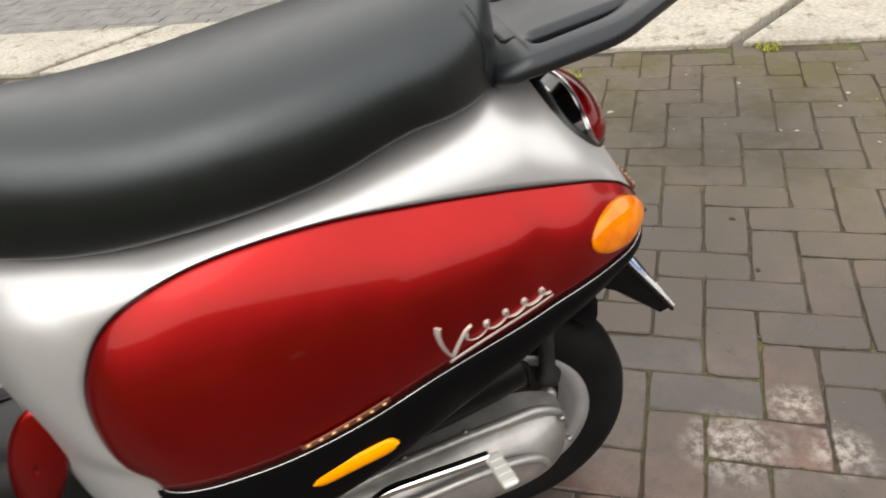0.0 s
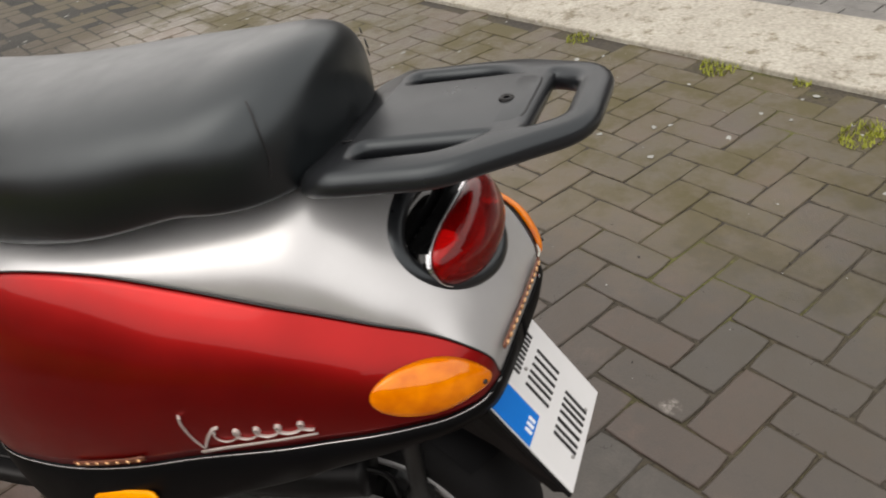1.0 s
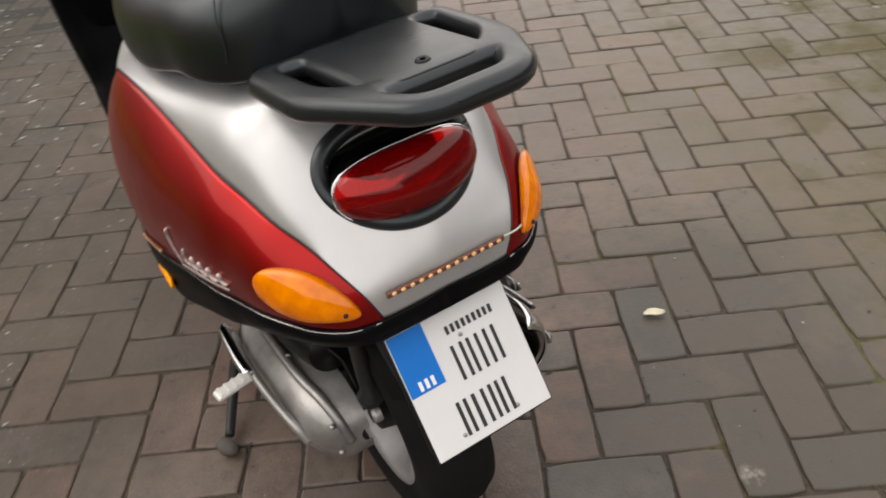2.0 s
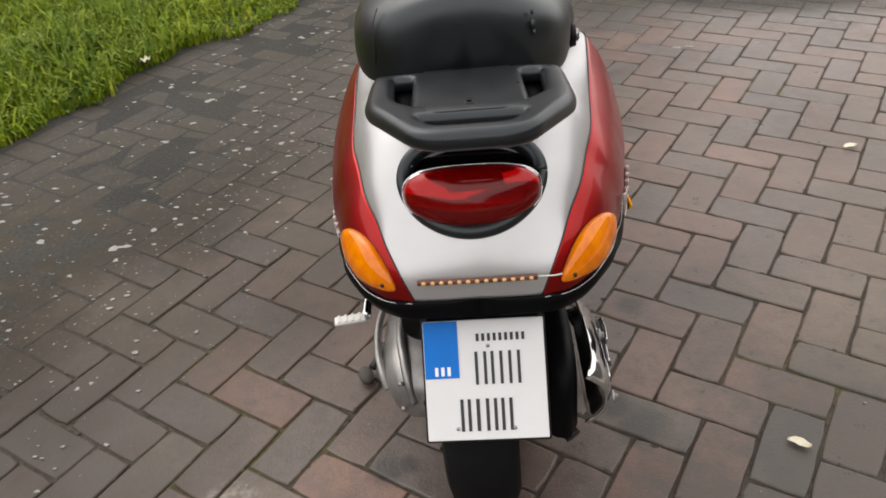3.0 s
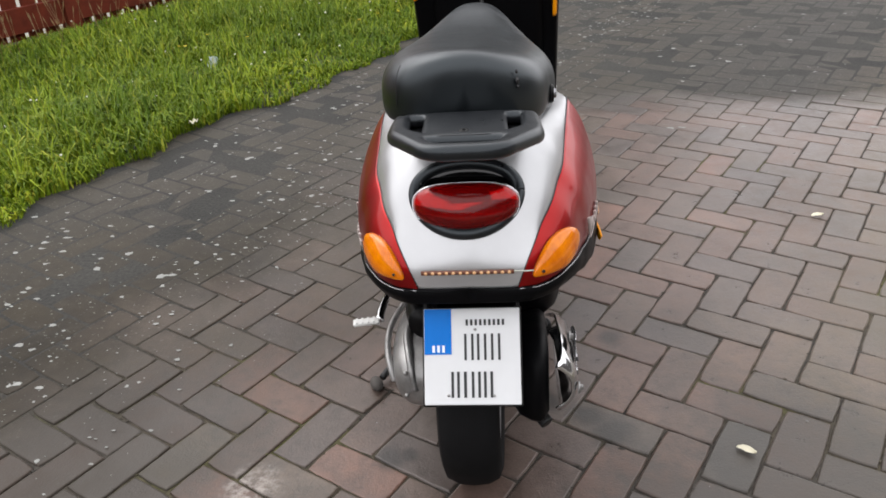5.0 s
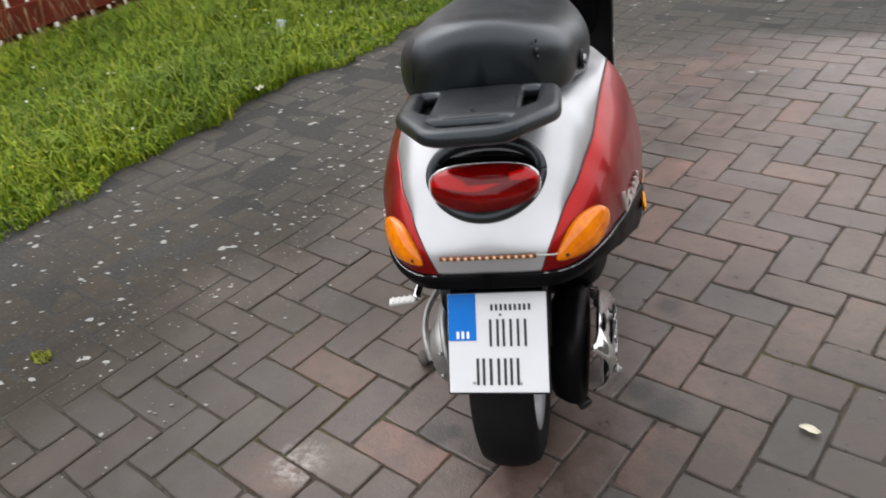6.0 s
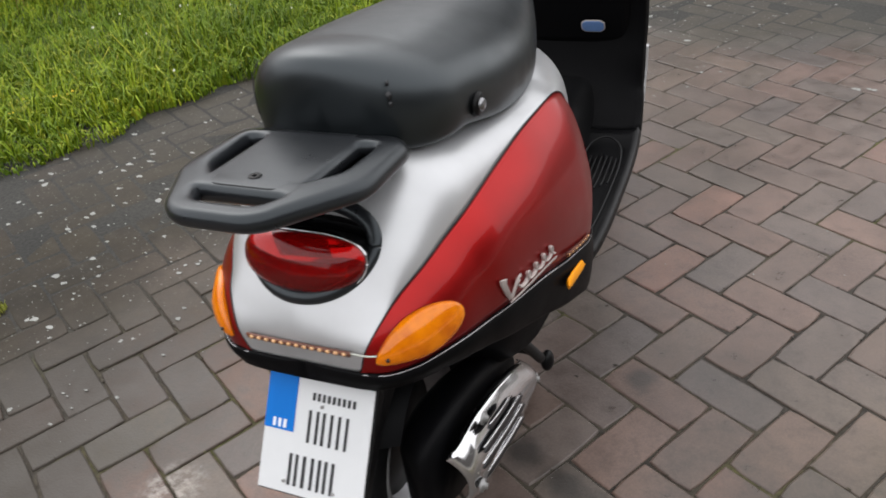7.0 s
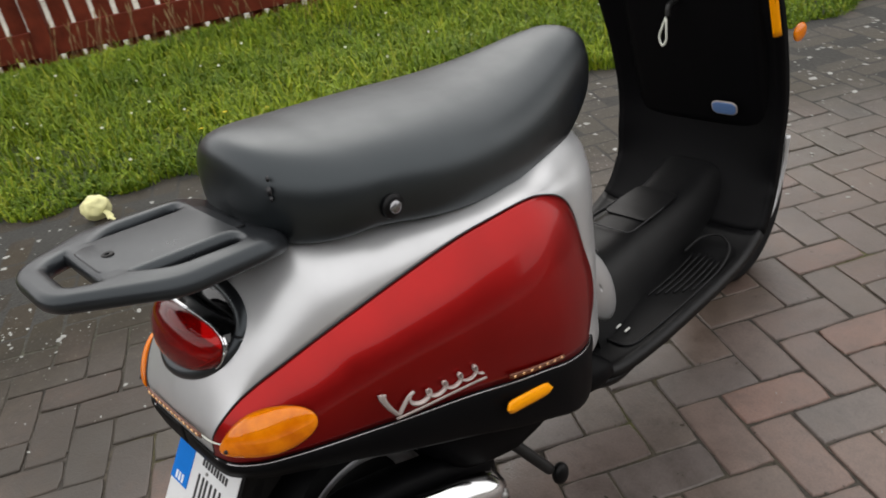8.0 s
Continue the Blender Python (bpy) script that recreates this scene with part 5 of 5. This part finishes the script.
# moss tufts along the kerb and in the joints
def tuft(x, y, spread, count, high, seed):
    r = np.random.default_rng(seed)
    v, f = [], []
    for _ in range(count):
        a, s, k = r.uniform(0, math.tau), spread * math.sqrt(r.random()), len(v)
        bx, by, h, w, t = s * math.cos(a) * 1.6, s * math.sin(a), high * r.uniform(.4, 1), .003 * r.uniform(.6, 1.4), r.uniform(0, math.tau)
        lx, ly = .5 * h * math.cos(t), .5 * h * math.sin(t)
        v += [(bx - w * math.sin(t), by + w * math.cos(t), 0), (bx + w * math.sin(t), by - w * math.cos(t), 0), (bx + lx, by + ly, h)]
        f.append((k, k + 1, k + 2))
    me = bpy.data.meshes.new("moss_tuft")
    me.from_pydata(v, [], f)
    me.materials.append(moss_mat)
    ob = tagged(new("moss_tuft", me), "low yellow-green tuft growing from a joint", "moss", group="tufts in the joints")
    ob.matrix_basis = pose(x, y, .0, 0, 0, -25)


tuft(1.543, -1.256, .05, 260, .022, 1)
tuft(1.70, -1.02, .035, 120, .018, 2)
tuft(2.074, -.093, .07, 240, .025, 3)
tuft(1.60, -.508, .06, 220, .022, 4)
tuft(1.95, -.35, .03, 80, .016, 5)
tuft(-1.35, .397, .025, 120, .016, 6)
tuft(2.30, .45, .05, 120, .02, 7)
# ---- pavers: the ones round the scooter singly, the rest joined ----
shapes, meshes = [paver_points(2 * PITCH - 0.0034, PITCH - 0.0034, 0.0026, k) for k in range(12)], []
for pts, faces in shapes:
    one = bpy.data.meshes.new("paver")
    one.from_pydata(pts, [], faces)
    one.materials.append(paver)
    meshes.append(one)


def block_kind(name, stops):
    """Blocks of another batch: the same surface with colours of its own."""
    m = paver.copy()
    m.name = name
    for e, c in zip(m.node_tree.nodes["tone"].color_ramp.elements, stops * 3):
        e.color = (*c, 1)
    return m


BATCHES = (
    (block_kind("brick red paver", [(0.158, 0.091, 0.074), (0.146, 0.088, 0.071)]), ((.263, .176), (-.478, .39), (-.558, .071), (.395, .158), (-.256, .159), (-.069, -.239), (.081, -.40), (.619, -.037), (.468, -.219), (.299, 1.172), (.304, 1.324))),
    (block_kind("pale worn paver", [(0.150, 0.130, 0.105), (0.165, 0.138, 0.112)]), ((-.611, .172), (-.478, .077), (.013, -.368))),
    (block_kind("slate grey paver", [(0.086, 0.079, 0.075), (0.080, 0.075, 0.072)]), ((.591, .272), (.075, -.199), (.169, -.26), (.587, -.189), (.286, -.025), (.19, .31))),
)


def batch_of(c, turn):
    """The batch of a block that covers one of the noted places."""
    for kind, places in BATCHES:
        for x, y in places:
            a, b = (x - c.x) * math.cos(turn) + (y - c.y) * math.sin(turn), (y - c.y) * math.cos(turn) - (x - c.x) * math.sin(turn)
            if abs(a) < PITCH and abs(b) < PITCH / 2:
                return kind
    return paver


rng = random.Random(5)
rest_v, rest_f, crumbs = [], [], []
for c, turn in laid_pavers():
    loose = 1 - 0.9 * silted(c)
    m = Matrix.Translation(c + Vector((0, 0, loose * rng.uniform(-0.002, 0.0015)))) @ Euler((loose * rng.uniform(-0.008, 0.008), loose * rng.uniform(-0.008, 0.008), turn + rng.uniform(-0.013, 0.013))).to_matrix().to_4x4()
    if (c - Vector((0.25, 0.2, 0))).length < 2.2:
        for _ in range(5):
            u, w = rng.uniform(-PITCH, PITCH), rng.choice((-0.5, 0.5)) * PITCH + rng.gauss(0, 0.0022)
            crumbs.append((m @ Vector((u, w, -0.0012)), 0.0012 + 0.0034 * rng.random() ** 2))
    if (c - Vector((0.25, 0.2, 0))).length < 1.38:
        ob = new("paver", meshes[rng.randrange(12)])
        ob.parent = drive
        ob.matrix_basis = m
        if (kind := batch_of(c, turn)) is not paver:
            ob.material_slots[0].link = "OBJECT"
            ob.material_slots[0].material = kind
    else:
        k = len(rest_v)
        pts, faces = shapes[rng.randrange(12)]
        rest_v += [tuple(m @ Vector(p)) for p in pts]
        rest_f += [tuple(i + k for i in f) for f in faces]
tagged(fleck_mesh("joint_crumbs", crumbs, joint_dirt, 17), "dark dirt crumbs along the paver joints", "dirt", kind="stuff")
me = bpy.data.meshes.new("outer_pavers")
me.from_pydata(rest_v, [], rest_f)
me.materials.append(paver)
ob = new("outer_pavers", me)
ob.parent = drive
tagged(ob, "weathered block pavers of the outer driveway", kind="stuff")
